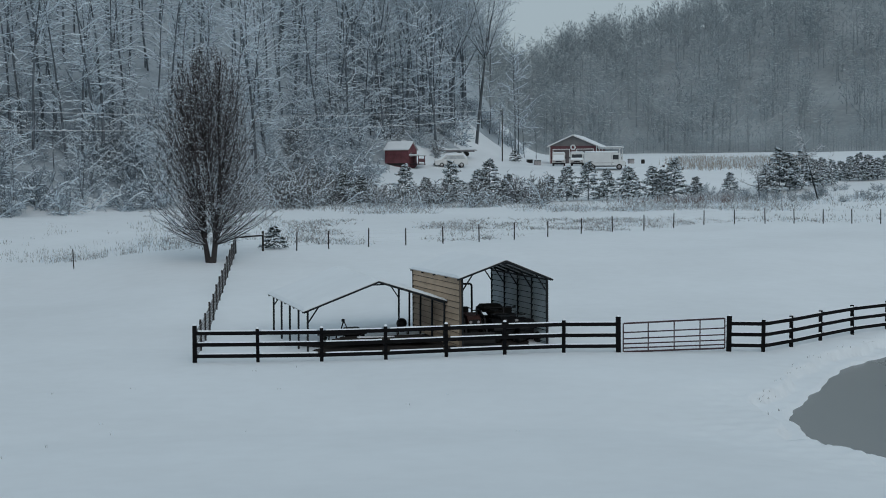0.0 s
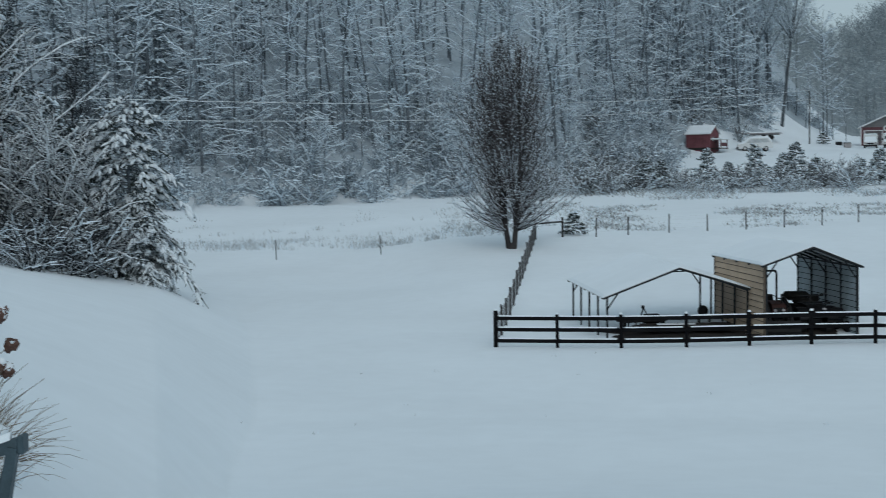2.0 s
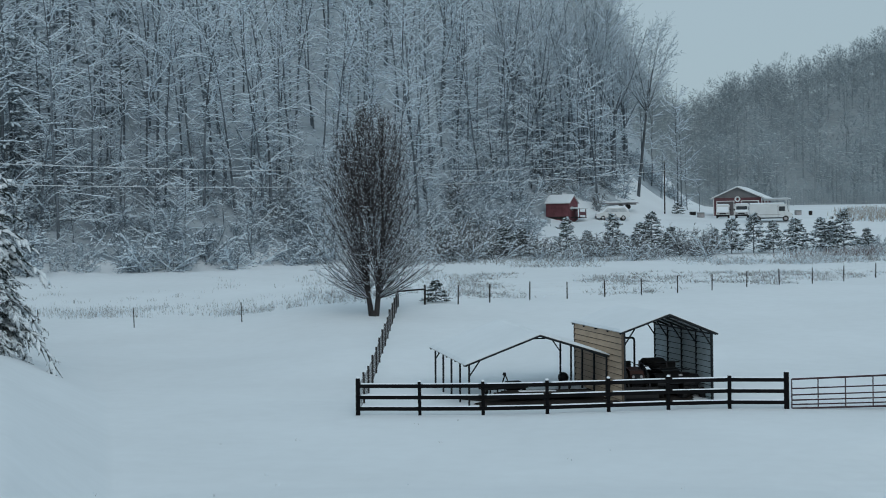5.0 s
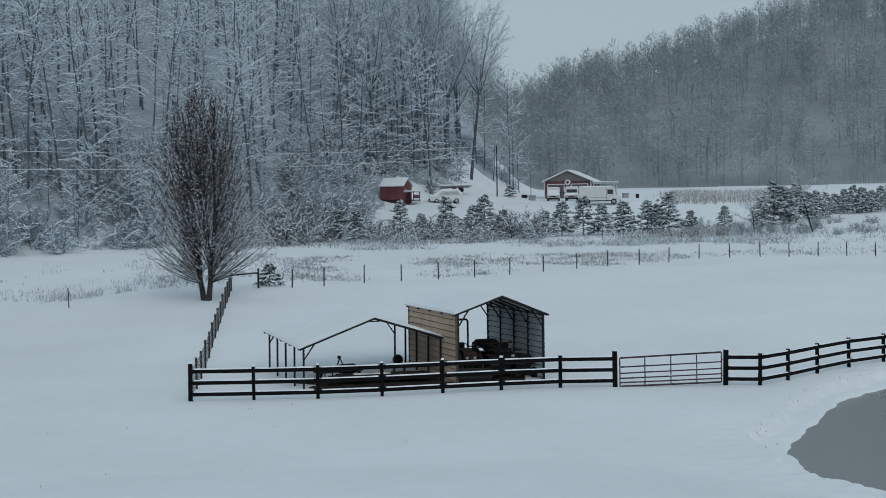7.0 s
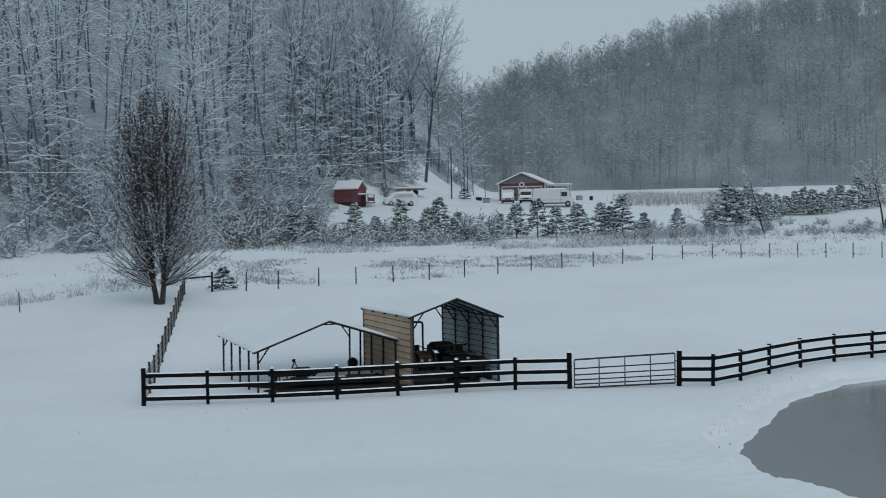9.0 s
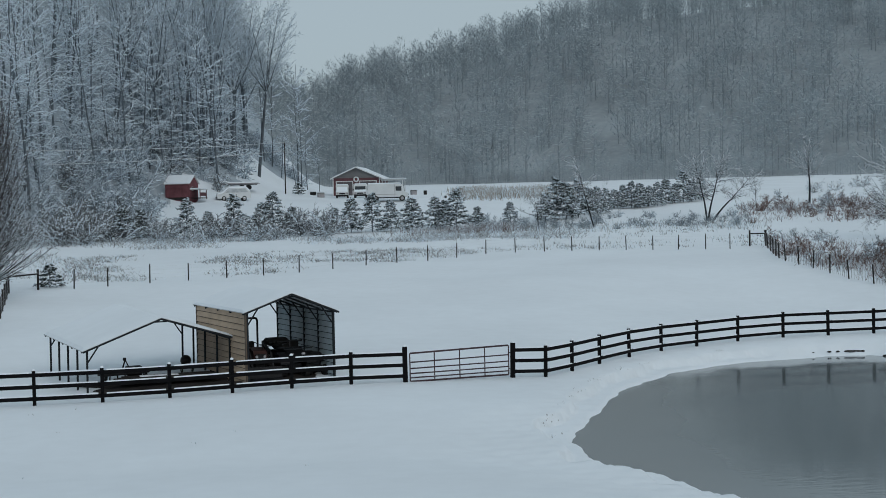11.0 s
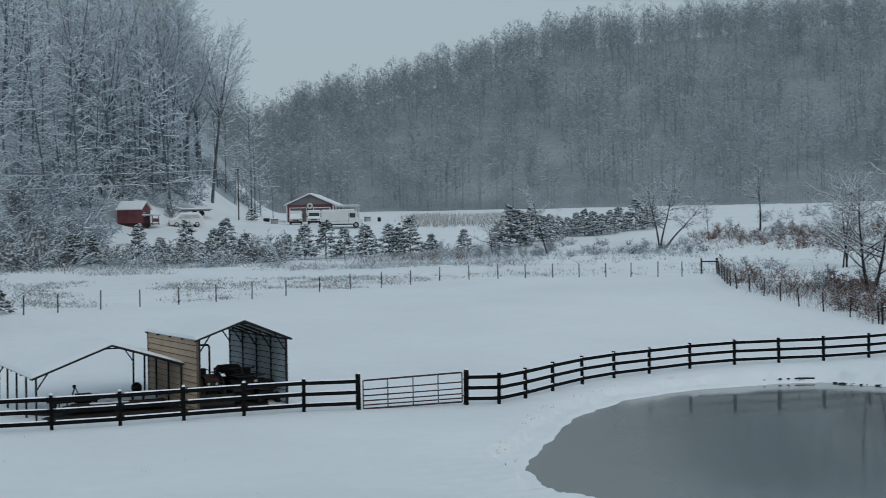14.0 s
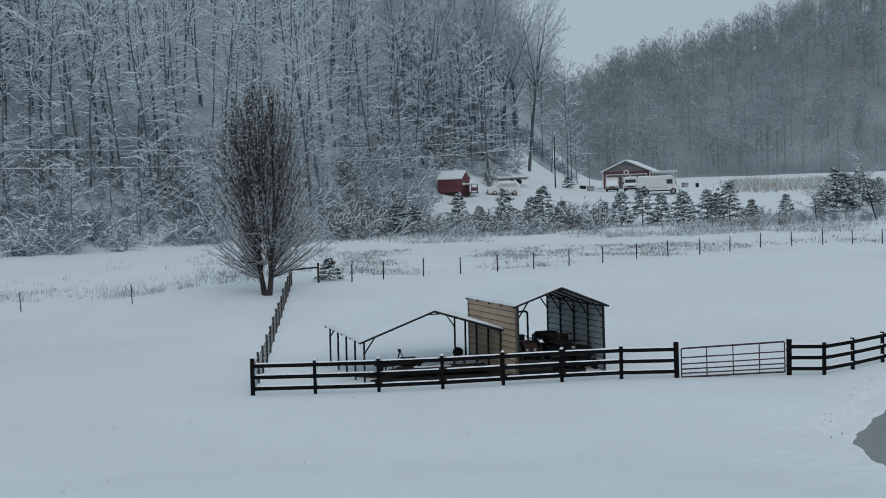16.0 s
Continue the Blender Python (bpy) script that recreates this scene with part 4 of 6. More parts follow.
def far_tree(seed, h, white):
    """A distant leafless tree: a stem with rising limbs, a rounded crown of fine twigs, and a little snow on the lower limbs."""
    rng = random.Random(seed)
    wood, twigs, snow = [(0, 0, -0.5, rng.uniform(-0.4, 0.4), 0, h * 0.7, 0.15, 0.07)], [], []
    wide = h * rng.uniform(0.26, 0.34)
    for k in range(9):
        f = 0.2 + 0.55 * (k + rng.random()) / 9
        a = rng.uniform(0, 6.283)
        reach = wide * rng.uniform(0.6, 1.0)
        mid = Vector((math.cos(a) * reach * 0.55, math.sin(a) * reach * 0.55, h * (f + 0.10)))
        end = Vector((math.cos(a) * reach, math.sin(a) * reach, h * min(0.97, f + rng.uniform(0.12, 0.3))))
        wood += [(0, 0, h * f, *mid, 0.06, 0.045), (*mid, *end, 0.045, 0.01)]
        if rng.random() < white * 2.5:
            snow += [(0, 0, h * f + 0.05, *(mid + UP * 0.06), 0.09, 0.07), (*(mid + UP * 0.06), *(end + UP * 0.04), 0.07, 0.0)]
    for k in range(150):
        f = ((k + rng.random()) / 150) ** 0.75
        a = rng.uniform(0, 6.283)
        reach = wide * math.sin(math.pi * (0.10 + 0.88 * f) ** 0.9) * rng.uniform(0.2, 1.02)
        p = Vector((math.cos(a) * reach, math.sin(a) * reach, h * (0.10 + 0.84 * f)))
        d = (Vector((math.cos(a), math.sin(a), 0)) * rng.uniform(0.1, 0.8) + UP * rng.uniform(0.2, 1.0) + rnd_dir(rng) * 0.45).normalized()
        q = p + d * rng.uniform(0.6, 1.6)
        if rng.random() < white:
            snow.append((*p, *(p + Vector((d.x, d.y, d.z * 0.2)) * 1.3), 0.07, 0.0))
        else:
            twigs.append((*p, *q, rng.uniform(0.06, 0.13) * (1.1 - 0.45 * f), 0.0))
    return join([(*sticks(wood[:1], 3, rng), 0), (*sticks(wood[1:], 1, rng), 0), (*sticks(twigs, 1, rng), 1), (*sticks(snow, 1, rng, upright=True), 2)])


FARWOOD = [far_tree(300 + k, 11 + (k % 4), 0.02 if k < 4 else 0.17) for k in range(8)]


def shrub_pieces(seed, h, stems=9, fat=1.0, snow=True):
    rng = random.Random(seed)
    out = [[], [], []]
    spec = [(4, 0.24, -0.02, 2.3, 0.48, 55), (2, 0.3, -0.03, 1.8, 0.5, 45), (1, 0.3, 0, 0, 0, 0)]
    for _ in range(stems):
        a, t = rng.uniform(0, 6.28), radians(rng.uniform(5, 58))
        limb(rng, out, 0, Vector((rng.gauss(0, h * 0.08), rng.gauss(0, h * 0.08), -0.1)), Vector((math.cos(a) * math.sin(t), math.sin(a) * math.sin(t), math.cos(t))), h * rng.uniform(0.7, 1.05), 0.035, spec)
    return crown_pieces(rng, out, fat, snow)


SHRUB = [join(shrub_pieces(500 + k, 3.2, 6, 1.4)) for k in range(5)]


def scatter(name, templates, spots, materials, label, category):
    """Many plants of a wood, joined into one mesh. spots: x, y, scale, turn, template."""
    vs, fs, ms, base = [], [], [], 0
    zs = height(np.array([s[0] for s in spots]), np.array([s[1] for s in spots]))
    for (x, y, k, turn, i), z in zip(spots, zs):
        v, f, m = templates[i % len(templates)]
        c, s = math.cos(turn), math.sin(turn)
        w = np.empty_like(v)
        w[:, 0], w[:, 1], w[:, 2] = (v[:, 0] * c - v[:, 1] * s) * k + x, (v[:, 0] * s + v[:, 1] * c) * k + y, v[:, 2] * k + z
        vs.append(w)
        fs.append(f + base)
        ms.append(m)
        base += len(v)
    ob = mesh_ob(name, np.concatenate(vs), np.concatenate(fs), materials, indices=np.concatenate(ms))
    return tagged(ob, label, category, kind="stuff")


def foot_of_wood(az):
    return float(np.interp(az, [-40, -16, -8, -3, 3.4], [129, 136, 150, 195, 206]))


# the near edge of the wood: trees that can be told apart
rng = random.Random(5)
edge = []
for k in range(58):
    az = -38 + 40.6 * (k + rng.uniform(-0.3, 0.3)) / 57
    edge.append((az, foot_of_wood(az) + rng.uniform(2, 16), rng.uniform(0.8, 1.15), rng.uniform(0, 6.28), rng.randrange(9)))
edge = [e for e in edge if e[0] < -0.2]
edge += [(1.45, 221.6, 1.06, 0.1, 9), (0.42, 219, 1.1, 2.4, 10), (-0.5, 213, 1.22, 2, 11), (-0.78, 216, 1.1, 0.7, 12), (-1.45, 211, 1.15, 3, 10), (-0.1, 224, 1.12, 4.1, 11), (-2.8, 206, 1.15, 1.7, 12), (-3.7, 203, 1.1, 5.2, 11), (0.9, 230, 1.0, 3.3, 12)]
edge += [(2.4, 238, 0.5, 0.3, 3), (3.0, 240, 0.42, 2.2, 6), (3.5, 241, 0.55, 4.0, 1), (4.0, 243, 0.45, 1.2, 7)]
made = {}
for az, r, k, turn, i in edge:
    x, y = polar(az, r)
    t = thing("bare_tree", pose(x, y, ground_z(x, y), 0, 0, math.degrees(turn)) @ Matrix.Scale(k, 4), "tall bare woodland tree with snow along its branches", "tree", "trees at the wood's edge")
    if i not in made:
        (v, f), crown = WOOD[i]
        trunk = mesh_ob("trunk", v, f, TRUNK if i == 9 else BARK, t)
        cv, cf, cm = join(crown)
        made[i] = (trunk, mesh_ob("crown", cv, cf, [BARK, TWIG_PALE if i > 8 else TWIG, SNOW_THIN], t, indices=cm))
    else:
        same("trunk", made[i][0], t)
        same("crown", made[i][1], t)

# the wood behind them
WOODS = [join([(*a, 0)] + b) for a, b in WOOD]
front, rear = [], []
while len(front) + len(rear) < 410:
    az = rng.uniform(-39, 3.3)
    foot = foot_of_wood(az)
    r = foot + 6 + (rng.random() ** 1.25) * (118 if az < -4 else 45)
    x, y = polar(az, r)
    if (az > 0.6 and r < 228) or (az > 1.0 and r < 241):
        continue
    heap = front if r < foot + 26 else rear
    if all((x - s[0]) ** 2 + (y - s[1]) ** 2 > 9 for s in heap[-80:]):
        heap.append((x, y, rng.uniform(0.75, 1.12), rng.uniform(0, 6.28), rng.randrange(9)))
scatter("woodland", WOODS, front[:150], [BARK, TWIG, SNOW_THIN], "leafless hillside wood with snow-lined branches", "woods")
scatter("woodland", LIGHTWOOD, rear + front[150:], [BARK, TWIG, SNOW_THIN], "dense leafless hillside wood dusted with snow", "woods")

# small trees under its edge
spots = []
for k in range(120):
    az = rng.uniform(-36, -3.4)
    spots.append((*polar(az, foot_of_wood(az) + rng.uniform(-3, 16)), rng.uniform(0.55, 1.05), rng.uniform(0, 6.28), rng.randrange(6)))
scatter("understorey", UNDER, spots, [BARK, TWIG, SNOW_THIN], "small snowy trees crowding the wood's edge", "woods")

# undergrowth along its foot
spots = []
for k in range(195):
    az = rng.uniform(-36, -3.6)
    r = foot_of_wood(az) - 5 + rng.random() ** 1.5 * 24
    spots.append((*polar(az, r), rng.uniform(0.45, 1.5), rng.uniform(0, 6.28), rng.randrange(5)))
for k in range(60):
    az = rng.uniform(-28, -12)
    spots.append((*polar(az, foot_of_wood(az) + rng.uniform(-5, 9)), rng.uniform(0.8, 1.5), rng.uniform(0, 6.28), rng.randrange(5)))
for k in range(75):
    az = rng.uniform(-4.2, 0.8)
    spots.append((*polar(az, rng.uniform(203 if az < -1 else 213, 230)), rng.uniform(0.7, 1.7), rng.uniform(0, 6.28), rng.randrange(5)))
for k in range(70):
    az = rng.uniform(-6.5, -2.85)
    spots.append((*polar(az, rng.uniform(160 if az < -3 else 186, 203)), rng.uniform(0.8, 1.6), rng.uniform(0, 6.28), rng.randrange(5)))
for k in range(24):
    spots.append((*polar(rng.uniform(0.9, 3.4), rng.uniform(246, 256)), rng.uniform(0.6, 1.1), rng.uniform(0, 6.28), rng.randrange(5)))
for k in range(9):
    spots.append((*polar(-2.2 + 0.16 * k, rng.uniform(203, 211)), rng.uniform(0.45, 0.8), rng.uniform(0, 6.28), rng.randrange(5)))
scatter("undergrowth", SHRUB, spots, [BARK, TWIG, SNOW_THIN], "tangled frosted shrubs along the wood's foot", "shrubs")

# the far hill
spots = []
while len(spots) < 1400:
    az = rng.uniform(-1, 37)
    r = 306 + 190 * rng.random() ** 0.8
    spots.append((*polar(az, r), rng.uniform(0.75, 1.3) * (0.95 if r > 425 else 1.0), rng.uniform(0, 6.28), rng.randrange(4) + 4 * (rng.random() < 1.25 - (r - 306) / 150)))
for k in range(420):
    spots.append((*polar(rng.uniform(1, 37), rng.uniform(466, 500)), rng.uniform(0.55, 1.0), rng.uniform(0, 6.28), rng.randrange(4)))
for k in range(380):
    az = -1 + 38 * k / 379
    spots.append((*polar(az, 301 + rng.uniform(-4, 6)), rng.uniform(0.14, 0.5), rng.uniform(0, 6.28), 4 + rng.randrange(4)))
scatter("far_woodland", FARWOOD, spots, [BARK_FAR, TWIG_FAR, SNOW_FAR_HAZED], "distant leafless wooded hill with haze in its colours", "woods")


def clumps(points, sizes, rng):
    """Small uneven lumps of snow: squashed eight-sided solids."""
    base = np.array([(1, 0, 0), (0, 1, 0), (-1, 0, 0), (0, -1, 0), (0, 0, 1), (0, 0, -0.5), (0.7, 0.7, 0.3), (-0.7, 0.7, 0.3), (-0.7, -0.7, 0.3), (0.7, -0.7, 0.3)], float)
    tri = np.array([(0, 6, 4), (6, 1, 4), (1, 7, 4), (7, 2, 4), (2, 8, 4), (8, 3, 4), (3, 9, 4), (9, 0, 4), (0, 5, 6), (6, 5, 1), (1, 5, 7), (7, 5, 2), (2, 5, 8), (8, 5, 3), (3, 5, 9), (9, 5, 0)])
    rs = np.random.RandomState(rng.randrange(10 ** 6))
    p, s = np.array(points), np.array(sizes)
    jig = rs.uniform(0.7, 1.3, (len(p), 10, 3))
    a = rs.uniform(0, 6.28, len(p))
    b = base[None] * jig * s[:, None, :]
    c, q = np.cos(a)[:, None], np.sin(a)[:, None]
    x, y = b[..., 0] * c - b[..., 1] * q, b[..., 0] * q + b[..., 1] * c
    v = np.stack([x, y, b[..., 2]], -1) + p[:, None]
    f = tri[None] + (np.arange(len(p)) * 10)[:, None, None]
    return v.reshape(-1, 3), f.reshape(-1, 3)


# ---- the pear tree by the fence ----
def pear_tree():
    rng = random.Random(12)
    x, y = -14.55, 83.8
    t = thing("pear_tree", pose(x, y, ground_z(x, y)), "dense upright bare pear tree with reddish-brown twigs", "tree")
    trunk, out = [], [[], [], []]
    tail = [(2, 0.20, 0.12, 1.6, 0.5, 38), (1, 0.2, 0.14, 0, 0, 0)]
    leaders = []
    trunk.append((0, 0.05, -0.3, 0.0, 0.05, 0.35, 0.31, 0.24))
    for k in range(7):
        a = 6.283 * k / 7 + rng.uniform(-0.3, 0.3)
        lean = 0.05 + 0.05 * (k % 3) / 2
        base = Vector(((k % 2) * 0.20 - 0.10, 0.05, -0.3)) if k < 2 else leaders[(k % 2) * 10 + 1][0].copy()
        d = Vector((math.cos(a) * lean, math.sin(a) * lean, 1)).normalized()
        p, n, h = base, 10, 13.0 - 1.3 * (k % 4) - 0.3 * k
        r = 0.19 if k < 2 else 0.085
        if k < 2:
            d = Vector((-0.17 if k else 0.14, 0.02, 1)).normalized()
            base.x *= -1.3
        for i in range(n):
            d = (d + rnd_dir(rng) * 0.05 + UP * 0.05).normalized()
            q = p + d * h / n
            trunk.append((*p, *q, r * (1 - 0.93 * i / n), r * (1 - 0.93 * (i + 1) / n)))
            leaders.append((p, q))
            p = q
    for k in range(345):
        ze = 1.9 + 11.6 * ((k + rng.random()) / 345) ** 0.70
        out_r = float(np.interp(ze, [1.9, 3, 4.5, 6, 8, 10, 12, 13.5], [3.7, 4.8, 5.0, 4.2, 3.5, 3.1, 2.3, 0.7])) * rng.uniform(0.25, 1.04) ** 0.6
        tilt = radians(float(np.interp(ze, [1.9, 3, 4.5, 7, 10, 13.4], [84, 72, 56, 40, 30, 20])) * rng.uniform(0.8, 1.1))
        zs = max(1.1, ze - out_r / math.tan(tilt))
        az = rng.uniform(0, 6.283)
        near = sorted(((a.x - math.cos(az)) ** 2 + (a.y - math.sin(az)) ** 2, i) for i, (a, b) in enumerate(leaders) if a.z <= zs <= b.z)
        if not near:
            continue
        a, b = leaders[near[0][1]]
        p = a.lerp(b, (zs - a.z) / (b.z - a.z))
        end = Vector((math.cos(az) * out_r, math.sin(az) * out_r, ze))
        d = (end - p).normalized()
        low = float(np.interp(ze, [2, 5], [0.07, 0.03]))
        limb(rng, out, 0, p, (d - UP * low * 2.5).normalized(), (end - p).length, 0.050 if ze < 5 else 0.030, [(6, 0.08, low, 2.0, 0.24, 38)] + tail)
    v, f = sticks(trunk, 7, rng)
    mesh_ob("trunk", v, f, BARK_RED, t)
    pieces = [(*sticks(out[0], 3, rng, 0.016), 0), (*sticks(out[1], 1, rng, 0.017), 1), (*sticks(out[2], 1, rng, 0.014), 1)]
    pieces.append((*sticks(snow_on(out[0], 0.022, 1.1, 0.8), 3, rng), 2))
    pieces.append((*sticks([s for s in snow_on(out[1], 0.018, 0.8, 0.9) if rng.random() < 0.6], 1, rng, upright=True), 2))
    dots = [s for s in out[0] + out[1] if rng.random() < 0.26]
    pieces.append((*clumps([(s[3], s[4], s[5] + 0.02) for s in dots], [(0.05, 0.05, 0.045)] * len(dots), rng), 2))
    v, f, m = join(pieces)
    mesh_ob("crown", v, f, [BARK_RED, TWIG_RED, SNOW_THIN], t, indices=m)


pear_tree()


# ---- evergreens ----
def evergreen(seed, h, width, boughs, steps, needle, droop, bare=0.05, snow=0.75, ragged=0.25, lump=0.06, spray=0.30, per=6, taper=0.72):
    """A conifer: trunk, boughs that droop, sprays of needles along them, and snow lying on the sprays."""
    rng = random.Random(seed)
    trunk = [(0, 0, -0.3, 0, 0, h * 0.5, h * 0.016, h * 0.010), (0, 0, h * 0.5, 0, 0, h, h * 0.010, 0.01)]
    wood, green, white = [], [], []
    for k in range(boughs):
        f = bare + (0.985 - bare) * (k + rng.random()) / boughs
        az = k * 2.4 + rng.uniform(-0.5, 0.5)
        reach = width * (1 - f) ** taper * rng.uniform(1 - ragged, 1 + ragged) + 0.05 * width
        p = Vector((0, 0, h * f))
        d = Vector((math.cos(az), math.sin(az), rng.uniform(0.1, 0.5)))
        n = max(3, int(steps * (0.4 + 0.6 * (1 - f))))
        for i in range(n):
            d = (d + Vector((rng.gauss(0, 0.09), rng.gauss(0, 0.09), -droop * rng.uniform(0.6, 1.4)))).normalized()
            q = p + d * reach / n
            wood.append((*p, *q, 0.012 + 0.02 * (1 - i / n), 0.010))
            if i >= n * 0.22:
                side = d.cross(UP).normalized()
                for s in (-1, 1, -1, 1, 0):
                    if s and rng.random() < 0.25:
                        continue
                    g = (d * rng.uniform(0.5, 1.0) + side * s * rng.uniform(0.5, 1.0) - UP * rng.uniform(0.1, 0.5)).normalized()
                    a = p.lerp(q, rng.random())
                    l = spray * reach * rng.uniform(0.55, 1.1) * (1 - 0.4 * i / n) + needle
                    b = a + g * l
                    green.append((*a, *b, needle * 0.22, 0.0))
                    for _ in range(per):
                        u = a.lerp(b, rng.uniform(0.1, 1.0))
                        w = (g * 0.8 + rnd_dir(rng) * 0.8 - UP * 0.25).normalized()
                        green.append((*u, *(u + w * needle * rng.uniform(0.7, 1.4)), needle * 0.15, 0.0))
                    if rng.random() < snow:
                        t = lump * rng.uniform(0.6, 1.35)
                        u, v = a.lerp(b, rng.uniform(0.0, 0.35)), a.lerp(b, rng.uniform(0.8, 1.05))
                        mid = u.lerp(v, 0.5) + UP * t * 0.7 + rnd_dir(rng) * t * 0.5
                        white.append((*(u + UP * t * 0.3), *mid, t * 0.45, t))
                        white.append((*mid, *(v + UP * t * 0.1), t, t * 0.3))
            p = q
    tv, tf = sticks(trunk, 6, rng)
    pieces = [(*sticks(wood, 3, rng), 0), (*sticks(green, 1, rng), 1)]
    if white:
        pieces.append((*sticks(white, 4 if h > 5 else 3, rng), 2))
    return (tv, tf), join(pieces)


def plant(name, built, spot, label, category, group="", turn=0.0, scale=1.0, lean=0.0, first=None, mats=None):
    x, y = spot
    t = thing(name, pose(x, y, ground_z(x, y), lean, 0, turn) @ Matrix.Scale(scale, 4), label, category, group)
    if first:
        same("trunk", first[0], t)
        same("crown", first[1], t)
        return first
    (v, f), (cv, cf, cm) = built
    return mesh_ob("trunk", v, f, BARK, t), mesh_ob("crown", cv, cf, mats or [BARK, NEEDLE, SNOW_THIN], t, indices=cm)


big = evergreen(31, 8.4, 2.9, 120, 8, 0.18, 0.23, bare=0.02, snow=0.62, ragged=0.6, lump=0.10, spray=0.30, per=6, taper=0.38)
first = plant("pine_tree", big, (-27.7, 57.0), "snow-laden evergreen with drooping boughs on the bank", "tree", "evergreens on the bank", mats=[BARK, NEEDLE, SNOW])
plant("pine_tree", None, (-29.7, 58.4), "bushy snow-laden evergreen beside a larger one", "tree", "evergreens on the bank", turn=200, scale=0.85, first=first)
plant("pine_tree", None, (-26.6, 56.3), "low spreading evergreen skirting the bank", "tree", "evergreens on the bank", turn=310, scale=0.52, first=first)
dim = evergreen(33, 12.5, 3.7, 100, 8, 0.26, 0.20, bare=0.02, snow=0.48, ragged=0.6, lump=0.10, spray=0.30, per=5, taper=0.45)
rear = None
for spot, label, turn, k in ((polar(-35.2, 66), "tall snow-covered evergreen among bare saplings", 140, 1.2), (polar(-38.7, 65), "tall snow-covered evergreen at the end of the bank", 250, 1.25),
                             (polar(-32.8, 68), "tall dark evergreen behind snow-lined branches", 20, 1.1), (polar(-30.9, 69), "dark evergreen filling the gap behind bare trees", 100, 0.9),
                             (polar(-29.0, 67), "shaded evergreen in the middle of the bank", 290, 0.66), (polar(-34.0, 63), "dark evergreen half hidden by bare branches", 60, 0.75)):
    rear = plant("pine_tree", dim, spot, label, "tree", "evergreens on the bank", turn=turn, scale=k, first=rear)

young = [evergreen(40 + k, 3.5 + 0.4 * k, 1.5 + 0.1 * k, 50, 4, 0.26, 0.02, bare=0.03, snow=0.72, ragged=0.4, lump=0.085, spray=0.32, per=3, taper=0.95) for k in range(3)]
cedar = evergreen(50, 1.9, 1.0, 30, 4, 0.16, 0.06, bare=0.0, snow=0.36, lump=0.085, spray=0.40, per=9)
plant("cedar_bush", cedar, polar(-7.2, 92.2), "small snow-dusted cedar bush beside the fence corner", "bush", scale=0.82)
rng = random.Random(8)
firsts = [None] * 3
row = [(-4.2, 142, 1.0, 0), (-3.5, 146, .85, 1), (-1.6, 146, 1.0, 2), (-0.7, 147, 0.8, 0), (0.35, 147, 1.05, 2), (1.5, 148, .9, 1), (2.0, 149, 1.05, 2), (2.8, 147, .85, 0), (4.6, 148, .8, 0), (5.3, 148, 1.0, 1),
       (6.2, 149, 1.0, 2), (7.0, 149, .9, 1), (7.9, 150, 1.05, 0), (8.9, 150, .95, 1), (9.3, 152, .9, 0), (9.8, 150, 1.05, 2), (10.7, 151, .7, 0), (12.1, 156, .7, 0), (13.6, 156, .95, 0)]
row += [(14.1, 157, 1.15, 2), (14.5, 158, 1.1, 1), (15.0, 159, 1.05, 2)] + [(15.45 + 0.36 * k, 164 + 1.2 * k + rng.uniform(-2, 2), rng.uniform(0.62, 0.95), k % 3) for k in range(14)]
for az, r, s, i in row:
    firsts[i] = plant("young_pine", young[i], polar(az, r), "young snow-dusted pine in a row across the meadow", "tree", "young pines", turn=rng.uniform(0, 360), scale=s, first=firsts[i])


hemlock = evergreen(36, 15.0, 3.4, 46, 5, 0.55, 0.10, bare=0.08, snow=0.35, ragged=0.5, lump=0.12, spray=0.30, per=2, taper=0.6)
rng = random.Random(81)
dusky = None
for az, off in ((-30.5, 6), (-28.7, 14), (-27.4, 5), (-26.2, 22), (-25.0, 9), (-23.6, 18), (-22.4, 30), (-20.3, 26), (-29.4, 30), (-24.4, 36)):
    dusky = plant("hemlock_tree", hemlock, polar(az, foot_of_wood(az) + off), "evergreen paled with painted haze among the leafless woodland trees", "tree", "evergreens in the wood", turn=rng.uniform(0, 360), scale=rng.uniform(0.8, 1.25), first=dusky, mats=[BARK, HEMLOCK, SNOW_THIN])


